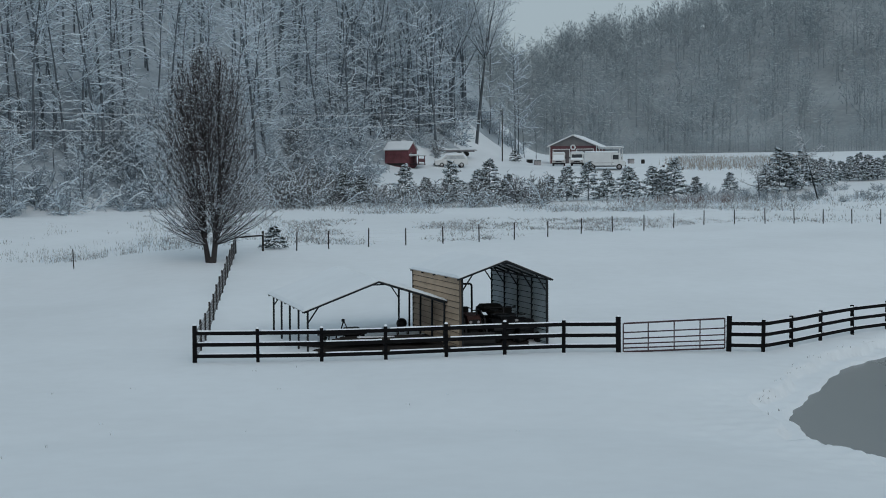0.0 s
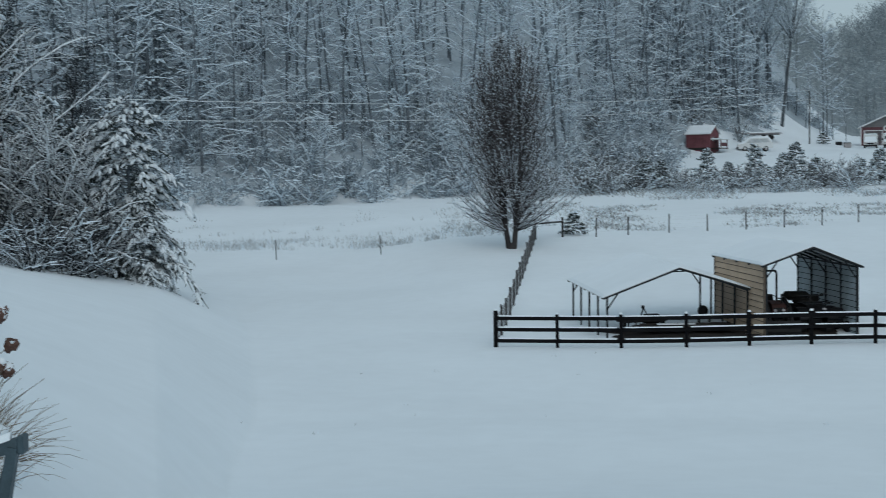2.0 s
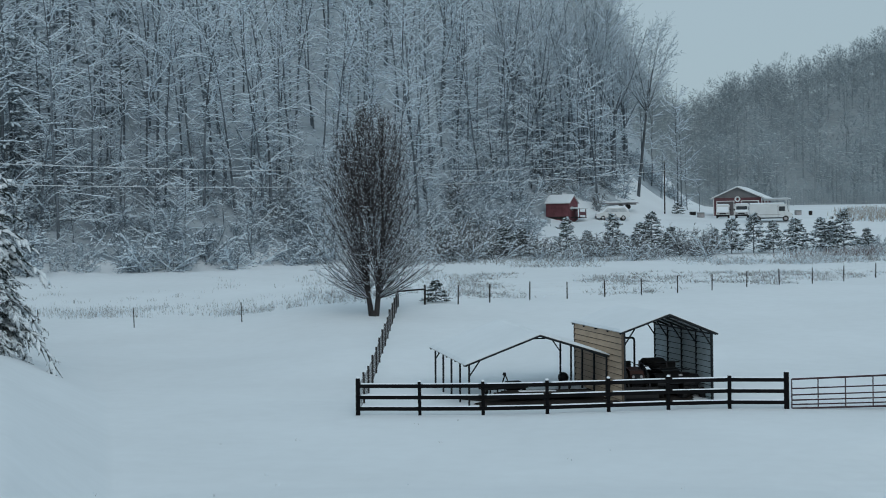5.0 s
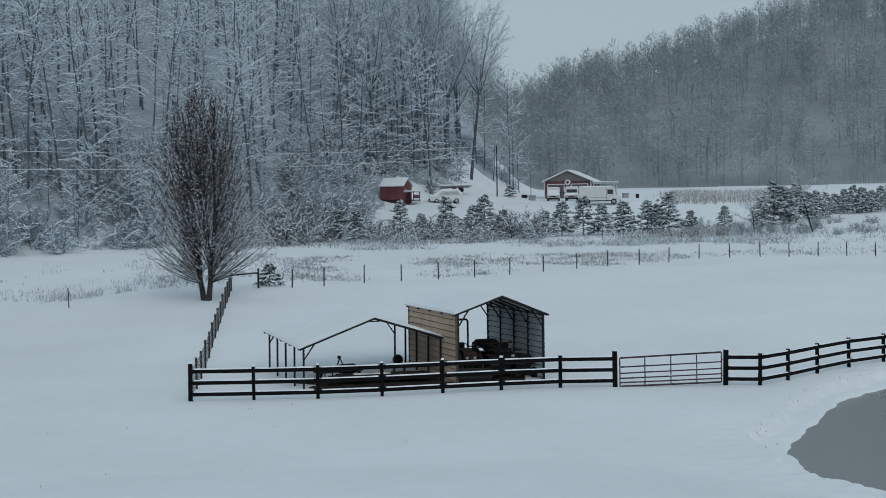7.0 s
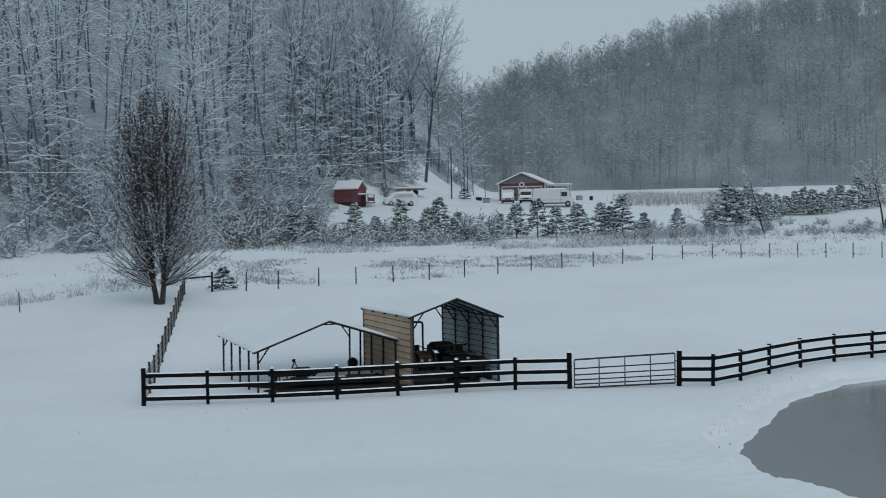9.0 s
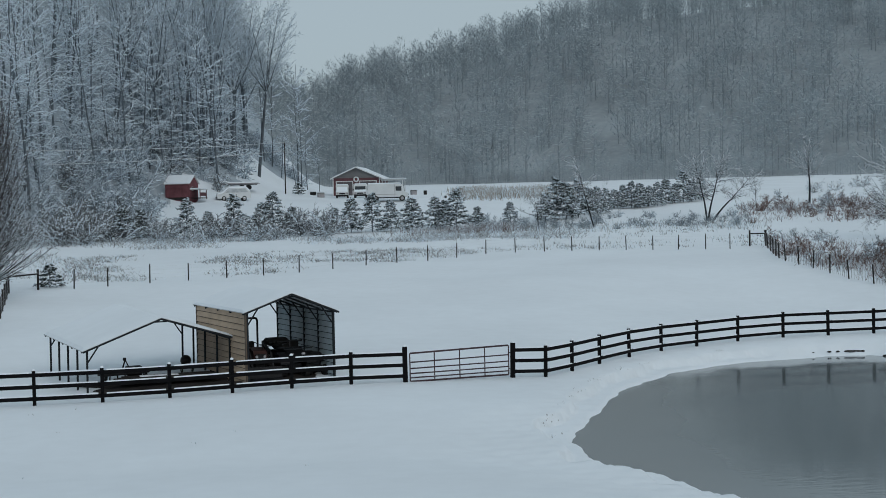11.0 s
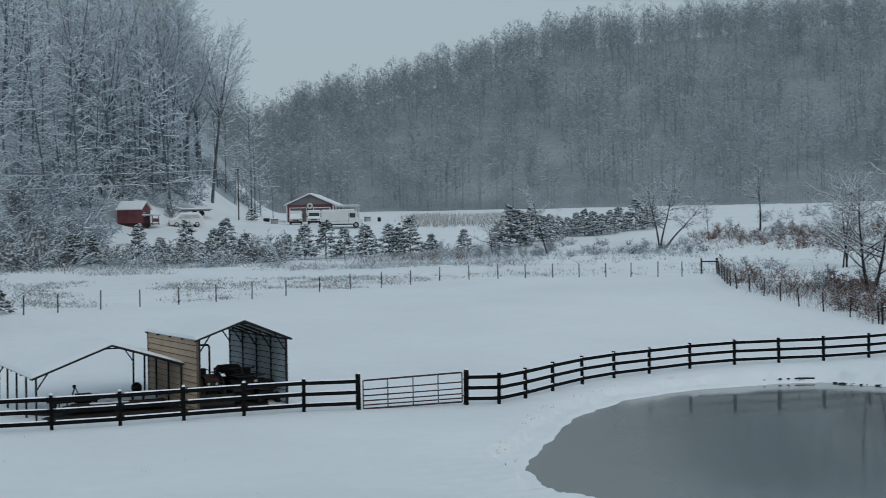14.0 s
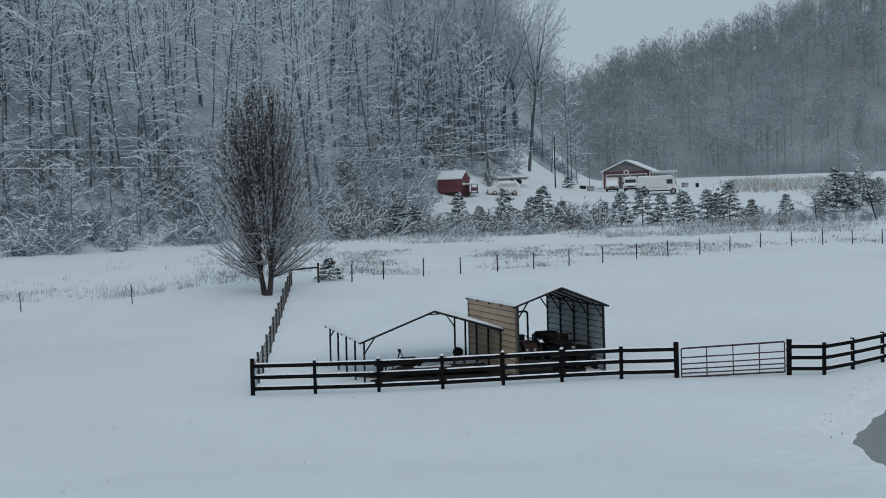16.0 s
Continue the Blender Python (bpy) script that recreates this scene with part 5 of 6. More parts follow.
# ---- bare trees on the bank and by the brook ----
def open_tree(name, seed, spot, h, label, low=0.12, spread=1.5, trunks=1, lean=(0, 0), fat=0.75, r0=None, limbs=26, tone=None, flat=(40, 72), snow=1.0, crook=1.0):
    rng = random.Random(seed)
    trunk, out = [], [[], [], []]
    spec = [(6, 0.22 * crook, 0.02, 2.3, 0.38, 48, 0.6), (4, 0.28, 0.0, 1.3, 0.42, 44, 0.7), (2, 0.3, 0.0, 0, 0, 0)]
    if snow > 1.2:
        spec = [(6, 0.36, 0.03, 2.0, 0.40, 52, 0.55), (4, 0.42, 0.0, 0.8, 0.42, 48), (1, 0.3, 0.0, 0, 0, 0)]
    for s in range(trunks):
        p = Vector((rng.uniform(-0.3, 0.3) * (trunks > 1), rng.uniform(-0.3, 0.3) * (trunks > 1), -0.4))
        d = Vector((lean[0] + rng.uniform(-0.25, 0.25) * (trunks > 1), lean[1], 1)).normalized()
        n, r = 9, (r0 or h * 0.013)
        nodes = []
        for k in range(n):
            d = (d + rnd_dir(rng) * 0.09 + UP * 0.04).normalized()
            q = p + d * h / n
            trunk.append((*p, *q, r * (1 - 0.93 * k / n), r * (1 - 0.93 * (k + 1) / n)))
            nodes.append((p, q))
            p = q
        for k in range(limbs):
            f = low + (0.98 - low) * (k + rng.random()) / limbs
            i = min(int(f * n), n - 1)
            a = rng.uniform(0, 6.283)
            t = radians(rng.uniform(*flat) * (1.05 - 0.4 * f))
            limb(rng, out, 0, nodes[i][0].lerp(nodes[i][1], f * n - i), Vector((math.cos(a) * math.sin(t), math.sin(a) * math.sin(t), math.cos(t))),
                 h * (0.36 if snow > 1.2 else 0.27) * spread * (1.15 - 0.8 * f) * rng.uniform(0.6, 1.2), r * 0.45 * (1.1 - 0.8 * f), spec)
    x, y = spot
    t = thing(name, pose(x, y, ground_z(x, y)), label, "tree")
    v, f = sticks(trunk, 7, rng)
    mesh_ob("trunk", v, f, (tone or [BARK])[0], t)
    pieces = crown_pieces(rng, out, fat, False)
    if snow > 1:
        pieces.append((*sticks(snow_on(out[0], (0.044 if snow > 1.2 else 0.060) * fat, 1.5, 0.95), 3, rng), 2))
        pieces.append((*sticks(snow_on(out[1], (0.024 if snow > 1.2 else 0.027) * fat, 1.4, 0.93), 3, rng), 2))
    v, f, m = join(pieces)
    mesh_ob("crown", v, f, tone or [BARK_DARK, BARK, SNOW_THIN], t, indices=m)


BANKSIDE = dict(snow=1.15, tone=[BARK_DARK, BARK_DARK, SNOW], flat=(42, 82))
open_tree("bank_tree", 61, (-32.6, 53.5), 15.0, "wide bare tree on the bank with snow on every branch", low=0.14, spread=1.65, r0=0.15, fat=0.85, limbs=50, crook=0.95, **{**BANKSIDE, "flat": (34, 66)})
open_tree("bank_tree", 62, (-29.9, 53.6), 7.2, "low bare tree with level snow-lined branches", low=0.10, spread=1.9, r0=0.09, fat=0.85, limbs=40, **BANKSIDE)
open_tree("bank_tree", 63, (-28.6, 54.6), 6.6, "bare leaning sapling under snow beside an evergreen", low=0.10, spread=1.7, r0=0.07, fat=0.85, lean=(0.2, 0), **BANKSIDE)
open_tree("bank_tree", 64, (-35.2, 53.4), 11.0, "bare sapling thick with snow on the bank", low=0.10, spread=1.5, r0=0.09, fat=0.85, limbs=34, **BANKSIDE)
open_tree("bank_tree", 65, (-31.3, 52.6), 5.6, "small bare tree with drooping snowy twigs", low=0.12, spread=1.9, r0=0.06, fat=0.85, limbs=30, **BANKSIDE)
for seed, az, h in ((66, -30.6, 15.0), (67, -28.6, 13.0), (68, -33.4, 16.0)):
    open_tree("bank_tree", seed, polar(az, 74), h, "dark bare tree standing behind the evergreens", low=0.25, spread=1.25, r0=0.13, fat=0.9, limbs=34, flat=(35, 70), tone=[BARK_DARK, BARK_DARK, SNOW_THIN])
FIELD = dict(flat=(48, 86), snow=1.3, tone=[BARK_DARK, BARK_DARK, SNOW])
open_tree("field_tree", 71, polar(20.45, 154), 7.4, "bare twin-stemmed tree with snow on its limbs", low=0.35, spread=2.2, trunks=2, fat=0.62, r0=0.13, limbs=15, **FIELD)
open_tree("field_tree", 72, polar(20.55, 154.3), 7.2, "bare slanting tree with long snowy limbs", low=0.4, spread=1.8, lean=(0.75, 0), fat=0.62, r0=0.13, limbs=11, **FIELD)
open_tree("field_tree", 73, polar(15.7, 150), 7.6, "thin bare leaning tree before the pines", low=0.4, spread=1.7, lean=(-0.25, 0), fat=0.62, r0=0.10, limbs=11, **FIELD)
open_tree("field_tree", 74, polar(13.3, 148), 4.2, "small bare tree with a snowy forked crown", low=0.3, spread=2.8, fat=0.62, r0=0.08, limbs=10, **FIELD)
open_tree("field_tree", 75, polar(24.53, 172), 7.6, "bare tree with heavy snowy limbs by the brook", low=0.42, spread=1.9, fat=0.62, r0=0.15, limbs=16, **FIELD)
open_tree("field_tree", 76, polar(28.96, 98.2), 8.3, "dark bare tree with low snow-lined limbs by the fence", low=0.2, spread=1.75, trunks=2, fat=0.6, r0=0.15, limbs=17, **FIELD)
open_tree("field_tree", 77, polar(27.9, 124), 7.6, "bare many-stemmed tree fogged with snowy twigs", low=0.2, spread=2.2, trunks=3, fat=0.62, r0=0.09, limbs=16, **FIELD)
open_tree("field_tree", 78, polar(30.9, 112), 8.6, "tall bare tree with fine snowy twigs", low=0.25, spread=2.2, trunks=2, fat=0.62, r0=0.12, limbs=20, **FIELD)
open_tree("field_tree", 79, polar(22.4, 165), 5.2, "thin bare sapling on the meadow's edge", low=0.3, spread=1.8, fat=0.62, r0=0.05, limbs=10, **FIELD)


# ---- the farmstead on the rise ----
def gable_building(name, m, w, d, wall, rise, over, mats, label, category):
    """Four walls, two gables and a roof with snow; front along local x at y = 0."""
    b = thing(name, m, label, category)
    face, gable, trim = mats
    for nm, c, s in (("front_wall", (w / 2, 0.06, wall / 2), (w, 0.12, wall)), ("back_wall", (w / 2, d - 0.06, wall / 2), (w, 0.12, wall)),
                     ("side_wall", (0.06, d / 2, wall / 2), (0.12, d - 0.246, wall)), ("side_wall", (w - 0.06, d / 2, wall / 2), (0.12, d - 0.246, wall))):
        part(nm, box(bmesh.new(), (c[0], c[1], c[2] - 0.25), (s[0], s[1], s[2] + 0.5)), face, b)
    return b, face, gable, trim


def gable_roof(b, w, d, wall, rise, over, along, gable, trim, thick=0.16):
    """along: 'y' for a ridge that runs back from the front, 'x' for one along it."""
    r = Matrix() if along == "y" else Matrix.Translation((0, d, 0)) @ Matrix.Rotation(radians(-90), 4, "Z")
    span, run = (w, d) if along == "y" else (d, w)
    for y in (0.02, run - 0.12):
        bm = prism(bmesh.new(), [(0, wall), (span, wall), (span / 2, wall + rise)], y, y + 0.10, r)
        part("gable", bm, gable, b)
    for x in (-over, span + over):
        z = wall - over * rise / (span / 2)
        bm = prism(bmesh.new(), [(x, z), (span / 2, wall + rise), (span / 2, wall + rise + 0.10), (x, z + 0.10)], -over, run + over, r)
        slope = part("roof_slope", bm, ROOF, b)
        bm = roof_snow(bmesh.new(), x, z + 0.102, span / 2, wall + rise + 0.102, -over, run + over, thick)
        bm.transform(r)
        part("roof_snow", bm, SNOW, slope)
        bm = beam(bmesh.new(), (x, -over - 0.02, z + 0.04), (span / 2, -over - 0.02, wall + rise + 0.04), 0.04, 0.16)
        bm.transform(r)
        part("fascia", bm, trim, b)


def red_shed():
    x, y = -8.35, 195.4
    m = pose(x, y, ground_z(-6.5, 196.0) - 0.15, 0, 0, -24)
    w, d, wall, rise = 3.75, 2.9, 2.35, 1.05
    b, *_ = gable_building("red_shed", m, w, d, wall, rise, 0.2, (RED, RED, WHITE), "small barn-red board shed with snowy gable roof", "shed")
    gable_roof(b, w, d, wall, rise, 0.18, "x", RED, RED_DARK, 0.14)
    for k in range(14):
        part("batten", box(bmesh.new(), (0.15 + k * 0.265, -0.012, wall / 2), (0.03, 0.02, wall), bevel=0.003), RED_DARK, b)
    part("skirt", box(bmesh.new(), (w / 2, -0.02, 0.18), (w, 0.06, 0.36), bevel=0.01), POST, b, "weathered grey skirt boards")
    win = part("window", box(bmesh.new(), (w + 0.02, d * 0.35, 1.55), (0.05, 0.5, 0.6), bevel=0.01), WHITE, b)
    part("pane", box(bmesh.new(), (w + 0.05, d * 0.35, 1.55), (0.02, 0.4, 0.5)), GLASS_DARK, win)
    part("door", box(bmesh.new(), (w + 0.02, d * 0.72, 0.95), (0.05, 0.75, 1.9), bevel=0.01), RED_DARK, b)
    part("porch_floor", box(bmesh.new(), (w + 0.8, d / 2, 0.22), (1.5, d * 0.8, 0.12)), POST, b)
    for yy in (0.4, d - 0.4):
        part("porch_post", box(bmesh.new(), (w + 1.45, yy, 0.75), (0.1, 0.1, 1.3)), RED_DARK, b)
    part("porch_rail", box(bmesh.new(), (w + 1.45, d / 2, 0.75), (0.06, d * 0.7, 0.5)), RED_DARK, b)
    pr = part("porch_roof", box(bmesh.new(), (w + 0.8, d / 2, 1.45), (1.7, d * 0.85, 0.08)), ROOF, b)
    part("roof_snow", box(bmesh.new(), (w + 0.8, d / 2, 1.56), (1.7, d * 0.85, 0.13), bevel=0.05), SNOW, pr)


red_shed()


def red_barn():
    x, y = 18.1, 226.5
    rz = -15
    w, d, wall, rise = 8.0, 9.5, 3.1, 1.75
    m = pose(x, y, ground_z(21.5, 224) - 0.1, 0, 0, rz)
    b, *_ = gable_building("red_barn", m, w, d, wall, rise, 0.4, (RED_DARK, GREY_GABLE, WHITE), "dark red garage barn with grey gable and two doors", "barn")
    gable_roof(b, w, d, wall, rise, 0.4, "y", GREY_GABLE, WHITE, 0.18)
    for x0 in (0.65, 4.65):
        part("door_frame", prism(bmesh.new(), [(x0 - 0.12, 0), (x0 - 0.12, 2.62), (x0 + 2.82, 2.62), (x0 + 2.82, 0), (x0 + 2.7, 0), (x0 + 2.7, 2.5), (x0, 2.5), (x0, 0)], -0.06, 0.0), WHITE, b)
        door = new("garage_door")
        door.parent = b
        for k in range(4):
            part("door_panel", box(bmesh.new(), (x0 + 1.35, -0.025, 0.32 + 0.62 * k), (2.68, 0.05, 0.58), bevel=0.02), DOOR_GREY, door)
    part("entry_frame", box(bmesh.new(), (4.0, -0.03, 1.06), (0.98, 0.05, 2.12), bevel=0.01), WHITE, b)
    part("entry_door", box(bmesh.new(), (4.0, -0.065, 1.02), (0.8, 0.03, 2.0), bevel=0.01), GLASS_DARK, b)
    bm = bmesh.new()
    for k in range(28):
        a = 2 * math.pi * k / 28
        bmesh.ops.create_icosphere(bm, subdivisions=1, radius=0.12 + 0.03 * (k % 2), matrix=Matrix.Translation((4.0 + 0.36 * math.cos(a), -0.1, 2.86 + 0.36 * math.sin(a))))
    part("wreath", bm, WHITE, b, "pale round wreath above the entry")
    part("wreath_bow", box(bmesh.new(), (4.0, -0.12, 2.86), (0.26, 0.08, 0.26), bevel=0.05), RED, b)
    for k, h in enumerate((wall + 0.3, wall + 0.75, wall + 1.2)):
        half = (wall + rise - h) / rise * w / 2
        part("gable_board", box(bmesh.new(), (w / 2, 0.0, h), (2 * half - 0.2, 0.03, 0.05)), GREY_GABLE, b)
    part("corner_board", box(bmesh.new(), (0.05, -0.03, wall / 2), (0.16, 0.05, wall), bevel=0.01), WHITE, b)
    part("corner_board", box(bmesh.new(), (w - 0.05, -0.03, wall / 2), (0.16, 0.05, wall), bevel=0.01), WHITE, b)
    # open lean-to beside it
    lt = thing("lean_to", m @ pose(w + 0.15, 0.4, 0.0), "open white-posted lean-to with snow on its flat roof", "lean-to")
    for px, py in ((3.6, 0.1), (3.6, 3.6), (0.2, 0.1), (0.2, 3.6)):
        part("post", box(bmesh.new(), (px, py, 1.25), (0.14, 0.14, 2.9), bevel=0.01), WHITE, lt)
    part("header", box(bmesh.new(), (1.9, 0.1, 2.62), (3.8, 0.14, 0.18), bevel=0.01), WHITE, lt)
    rf = part("roof", box(bmesh.new(), (1.9, 1.8, 2.75), (4.0, 4.0, 0.07)), ROOF, lt)
    part("roof_snow", box(bmesh.new(), (1.9, 1.8, 2.87), (4.0, 4.0, 0.16), bevel=0.06), SNOW, rf)


red_barn()


def step_van():
    x, y = polar(6.86, 186.5)
    v = thing("step_van", pose(x, y, ground_z(x, y), 0, 0, -7), "white delivery step van with snow on its roof", "van")
    L, W, H = 5.5, 2.1, 2.45
    part("cargo_body", box(bmesh.new(), (-0.35, 0, 1.45), (4.7, W, 1.85), bevel=0.10), CARWHITE, v)
    bm = prism(bmesh.new(), [(2.0, 0.55), (2.95, 0.55), (2.95, 1.1), (2.45, 1.25), (2.25, 2.3), (2.0, 2.35)], -W / 2 + 0.04, W / 2 - 0.04)
    part("cab", bm, CARWHITE, v)
    part("side_window", box(bmesh.new(), (1.62, -W / 2 - 0.004, 1.72), (0.8, 0.03, 0.62), bevel=0.01), GLASS_DARK, v)
    part("windscreen", prism(bmesh.new(), [(2.46, 1.32), (2.50, 1.32), (2.32, 2.2), (2.28, 2.2)], -W / 2 + 0.15, W / 2 - 0.15), GLASS_DARK, v)
    part("bumper", box(bmesh.new(), (2.98, 0, 0.55), (0.12, W, 0.2), bevel=0.03), STEEL, v)
    part("bumper", box(bmesh.new(), (-2.74, 0, 0.5), (0.1, W, 0.16), bevel=0.03), STEEL, v)
    part("sill", box(bmesh.new(), (-0.3, 0, 0.5), (4.5, W * 0.96, 0.12), bevel=0.02), STEEL, v)
    part("door_seam", box(bmesh.new(), (1.1, -W / 2 - 0.006, 1.45), (0.03, 0.02, 1.7)), STEEL, v)
    part("rub_rail", box(bmesh.new(), (-0.6, -W / 2 - 0.012, 0.95), (3.9, 0.02, 0.06)), GALV, v)
    for xx in (-1.55, 2.1):
        for yy in (-W / 2 + 0.12, W / 2 - 0.12):
            wheel(v, "wheel", (xx, yy, 0.4), 0.4, 0.26, "y")
    part("roof_snow", box(bmesh.new(), (-0.35, 0, 2.46), (4.6, W - 0.1, 0.2), bevel=0.09), SNOW, v)
    part("headlight", box(bmesh.new(), (2.97, -0.75, 0.9), (0.04, 0.24, 0.2), bevel=0.02), GLASS_DARK, v)


step_van()


def front_van(az, r, rz, label, h, screen=GLASS_DARK):
    x, y = polar(az, r)
    v = thing("parked_van", pose(x, y, ground_z(x, y), 0, 0, rz), label, "van", "parked vans")
    W, L = 1.95, 4.8
    bm = prism(bmesh.new(), [(0.0, 0.45), (0.0, 0.95), (0.35, 1.12), (1.0, h - 0.25), (1.3, h), (L - 0.2, h), (L, h - 0.2), (L, 0.45)], -W / 2, W / 2, Matrix.Rotation(radians(90), 4, "Z"))
    part("body", bm, CARWHITE, v)
    r90 = Matrix.Rotation(radians(90), 4, "Z")
    part("windscreen", prism(bmesh.new(), [(0.38, 1.18), (0.42, 1.14), (0.96, h - 0.33), (0.92, h - 0.29)], -W / 2 + 0.16, W / 2 - 0.16, r90), screen, v)
    part("hood_snow", prism(bmesh.new(), [(0.02, 0.96), (0.36, 1.13), (0.5, 1.30), (0.1, 1.12)], -W / 2 + 0.1, W / 2 - 0.1, r90), SNOW, v)
    part("bumper", box(bmesh.new(), (0, -0.03, 0.40), (W, 0.16, 0.30), bevel=0.04), MACHINE, v)
    part("grille", box(bmesh.new(), (0, -0.01, 0.72), (1.0, 0.05, 0.2), bevel=0.02), MACHINE, v)
    for s in (-1, 1):
        part("headlight", box(bmesh.new(), (s * 0.74, -0.015, 0.76), (0.3, 0.05, 0.2), bevel=0.03), GALV, v)
        part("mirror", box(bmesh.new(), (s * (W / 2 + 0.12), 0.75, 1.3), (0.18, 0.08, 0.26), bevel=0.03), MACHINE, v)
        for yy in (0.75, 3.8):
            wheel(v, "wheel", (s * (W / 2 - 0.12), yy, 0.33), 0.34, 0.22)
        part("side_window", box(bmesh.new(), (s * (W / 2 + 0.002), 1.6, h - 0.5), (0.03, 0.9, 0.45), bevel=0.01), GLASS_DARK, v)
    part("roof_snow", box(bmesh.new(), (0, 3.0, h + 0.07), (W - 0.1, 3.4, 0.2), bevel=0.08), SNOW, v)


front_van(4.95, 209, -6, "white van with its nose out and a snowed-over windscreen", 2.05, SNOW)
front_van(5.72, 208, -8, "white van with dark bumper parked beside another", 2.1)


def snowed_car():
    x, y = polar(0.38, 198)
    v = thing("estate_car", pose(x, y, ground_z(x, y), 0, 0, 6) @ Matrix.Diagonal((1, 1, 1.2, 1)), "pale estate car buried under a blanket of snow", "car")
    W = 1.8
    part("body", prism(bmesh.new(), [(-2.45, 0.35), (-2.5, 0.85), (-1.5, 1.0), (-0.75, 1.55), (1.7, 1.6), (2.35, 1.05), (2.45, 0.4)], -W / 2, W / 2), CARWHITE, v)
    part("side_glass", prism(bmesh.new(), [(-1.25, 1.05), (-0.65, 1.45), (1.6, 1.48), (2.0, 1.08)], -W / 2 - 0.012, -W / 2 - 0.002), FROSTED, v, "frosted side windows")
    part("roof_snow", prism(bmesh.new(), [(-2.5, 0.87), (-1.5, 1.02), (-0.8, 1.56), (1.7, 1.61), (2.3, 1.1), (2.25, 1.35), (1.7, 1.82), (-0.8, 1.8), (-1.6, 1.22), (-2.4, 1.02)], -W / 2 + 0.08, W / 2 - 0.08), SNOW, v)
    for xx in (-1.5, 1.45):
        for yy in (-W / 2 + 0.1, W / 2 - 0.1):
            wheel(v, "wheel", (xx, yy, 0.33), 0.34, 0.22, "y")
    part("bumper", box(bmesh.new(), (-2.5, 0, 0.5), (0.12, W, 0.22), bevel=0.04), MACHINE, v)


snowed_car()


def flat_trailer():
    x, y = polar(0.6, 206)
    v = thing("flat_trailer", pose(x, y, ground_z(x, y) - 0.12, 0, 0, -8), "long low trailer deck heaped with snow", "trailer")
    part("deck", box(bmesh.new(), (0, 0, 0.94), (6.2, 1.9, 0.12), bevel=0.02), GALV, v)
    part("snow", rounded_cap(bmesh.new(), (-3.0, 0, 1.02), (3.0, 0, 1.02), 1.8, 0.22), SNOW, v)
    part("drawbar", beam(bmesh.new(), (-3.1, 0, 0.94), (-4.4, 0, 1.3), 0.12, 0.12), POST, v)
    for xx in (0.5, 1.5):
        for yy in (-0.8, 0.8):
            wheel(v, "wheel", (xx, yy, 0.36), 0.36, 0.24, "y", rim=MACHINE)
    part("undercarriage", box(bmesh.new(), (0.3, 0, 0.78), (5.0, 0.6, 0.2), bevel=0.03), GALV, v)


flat_trailer()


def utility_pole(az, r, h, label):
    x, y = polar(az, r)
    p = thing("utility_pole", pose(x, y, ground_z(x, y)), label, "utility pole", "utility poles")
    part("pole", rod(bmesh.new(), (0, 0, -0.5), (0, 0, h), 0.11, 10, 0.08), POST, p)
    for z in (h - 0.1, h - 1.45):
        part("insulator", rod(bmesh.new(), (0, -0.10, z), (0, -0.18, z), 0.05, 8), WHITE, p)


utility_pole(2.56, 212, 8.2, "plain dark wooden utility pole by the farmyard")
utility_pole(-43.31, 96.2, 8.6, "wooden utility pole at the wood's edge")


def power_line(a, b, sag, label):
    a, b = Vector(a), Vector(b)
    n, rings = 40, []
    across = (b - a).cross(UP).normalized()
    for k in range(n + 1):
        u = k / n
        p = (b - a) * u - UP * (sag * 4 * u * (1 - u))
        rings += [p + across * (0.032 * math.cos(w)) + UP * (0.032 * math.sin(w)) for w in (0, 1.2566, 2.5133, 3.7699, 5.0265)]
    faces = [(5 * k + i, 5 * k + (i + 1) % 5, 5 * k + 5 + (i + 1) % 5, 5 * k + 5 + i) for k in range(n) for i in range(5)]
    o = thing("power_line", pose(*a), label, "power line", "power lines")
    mesh_ob("cable", rings, np.array(faces), WIRE, o, smooth_shade=True)


power_line((-66, 70, 13.4), (9.47, 211.8, 18.24), 1.74, "snow-coated overhead wire strung past the wood")
power_line((-66, 70, 11.73), (9.47, 211.8, 16.88), 1.86, "lower snow-coated overhead wire past the wood")


def yard_box(az, r, s, label, material=MACHINE):
    x, y = polar(az, r)
    v = thing("yard_box", pose(x, y, ground_z(x, y), 0, 0, random.uniform(-20, 20)), label, "crate", "things in the yard")
    part("body", box(bmesh.new(), (0, 0, s[2] / 2), s, bevel=0.04), material, v)
    part("lid", box(bmesh.new(), (0, 0, s[2] + 0.02), (s[0] * 1.06, s[1] * 1.06, 0.06), bevel=0.02), STEEL, v)
    part("snow", box(bmesh.new(), (0, 0, s[2] + 0.12), (s[0], s[1], 0.14), bevel=0.06), SNOW, v)


yard_box(4.05, 214, (1.0, 0.8, 0.7), "grey yard bin with a cap of snow", GALV)
yard_box(3.72, 224, (0.9, 0.7, 0.5), "low dark machine under snow by the trees")
yard_box(8.5, 216, (0.45, 0.45, 0.6), "grey barrel-sized bin beside the barn", POST)
yard_box(9.35, 196, (0.4, 0.4, 0.22), "small dark box half sunk in snow", POST)
yard_box(8.0, 222, (0.9, 0.7, 0.7), "grey yard crate beside the lean-to", GALV)
plant("yard_bush", cedar, polar(3.1, 216), "dark low evergreen bush in the farmyard", "bush", turn=40, scale=1.0)


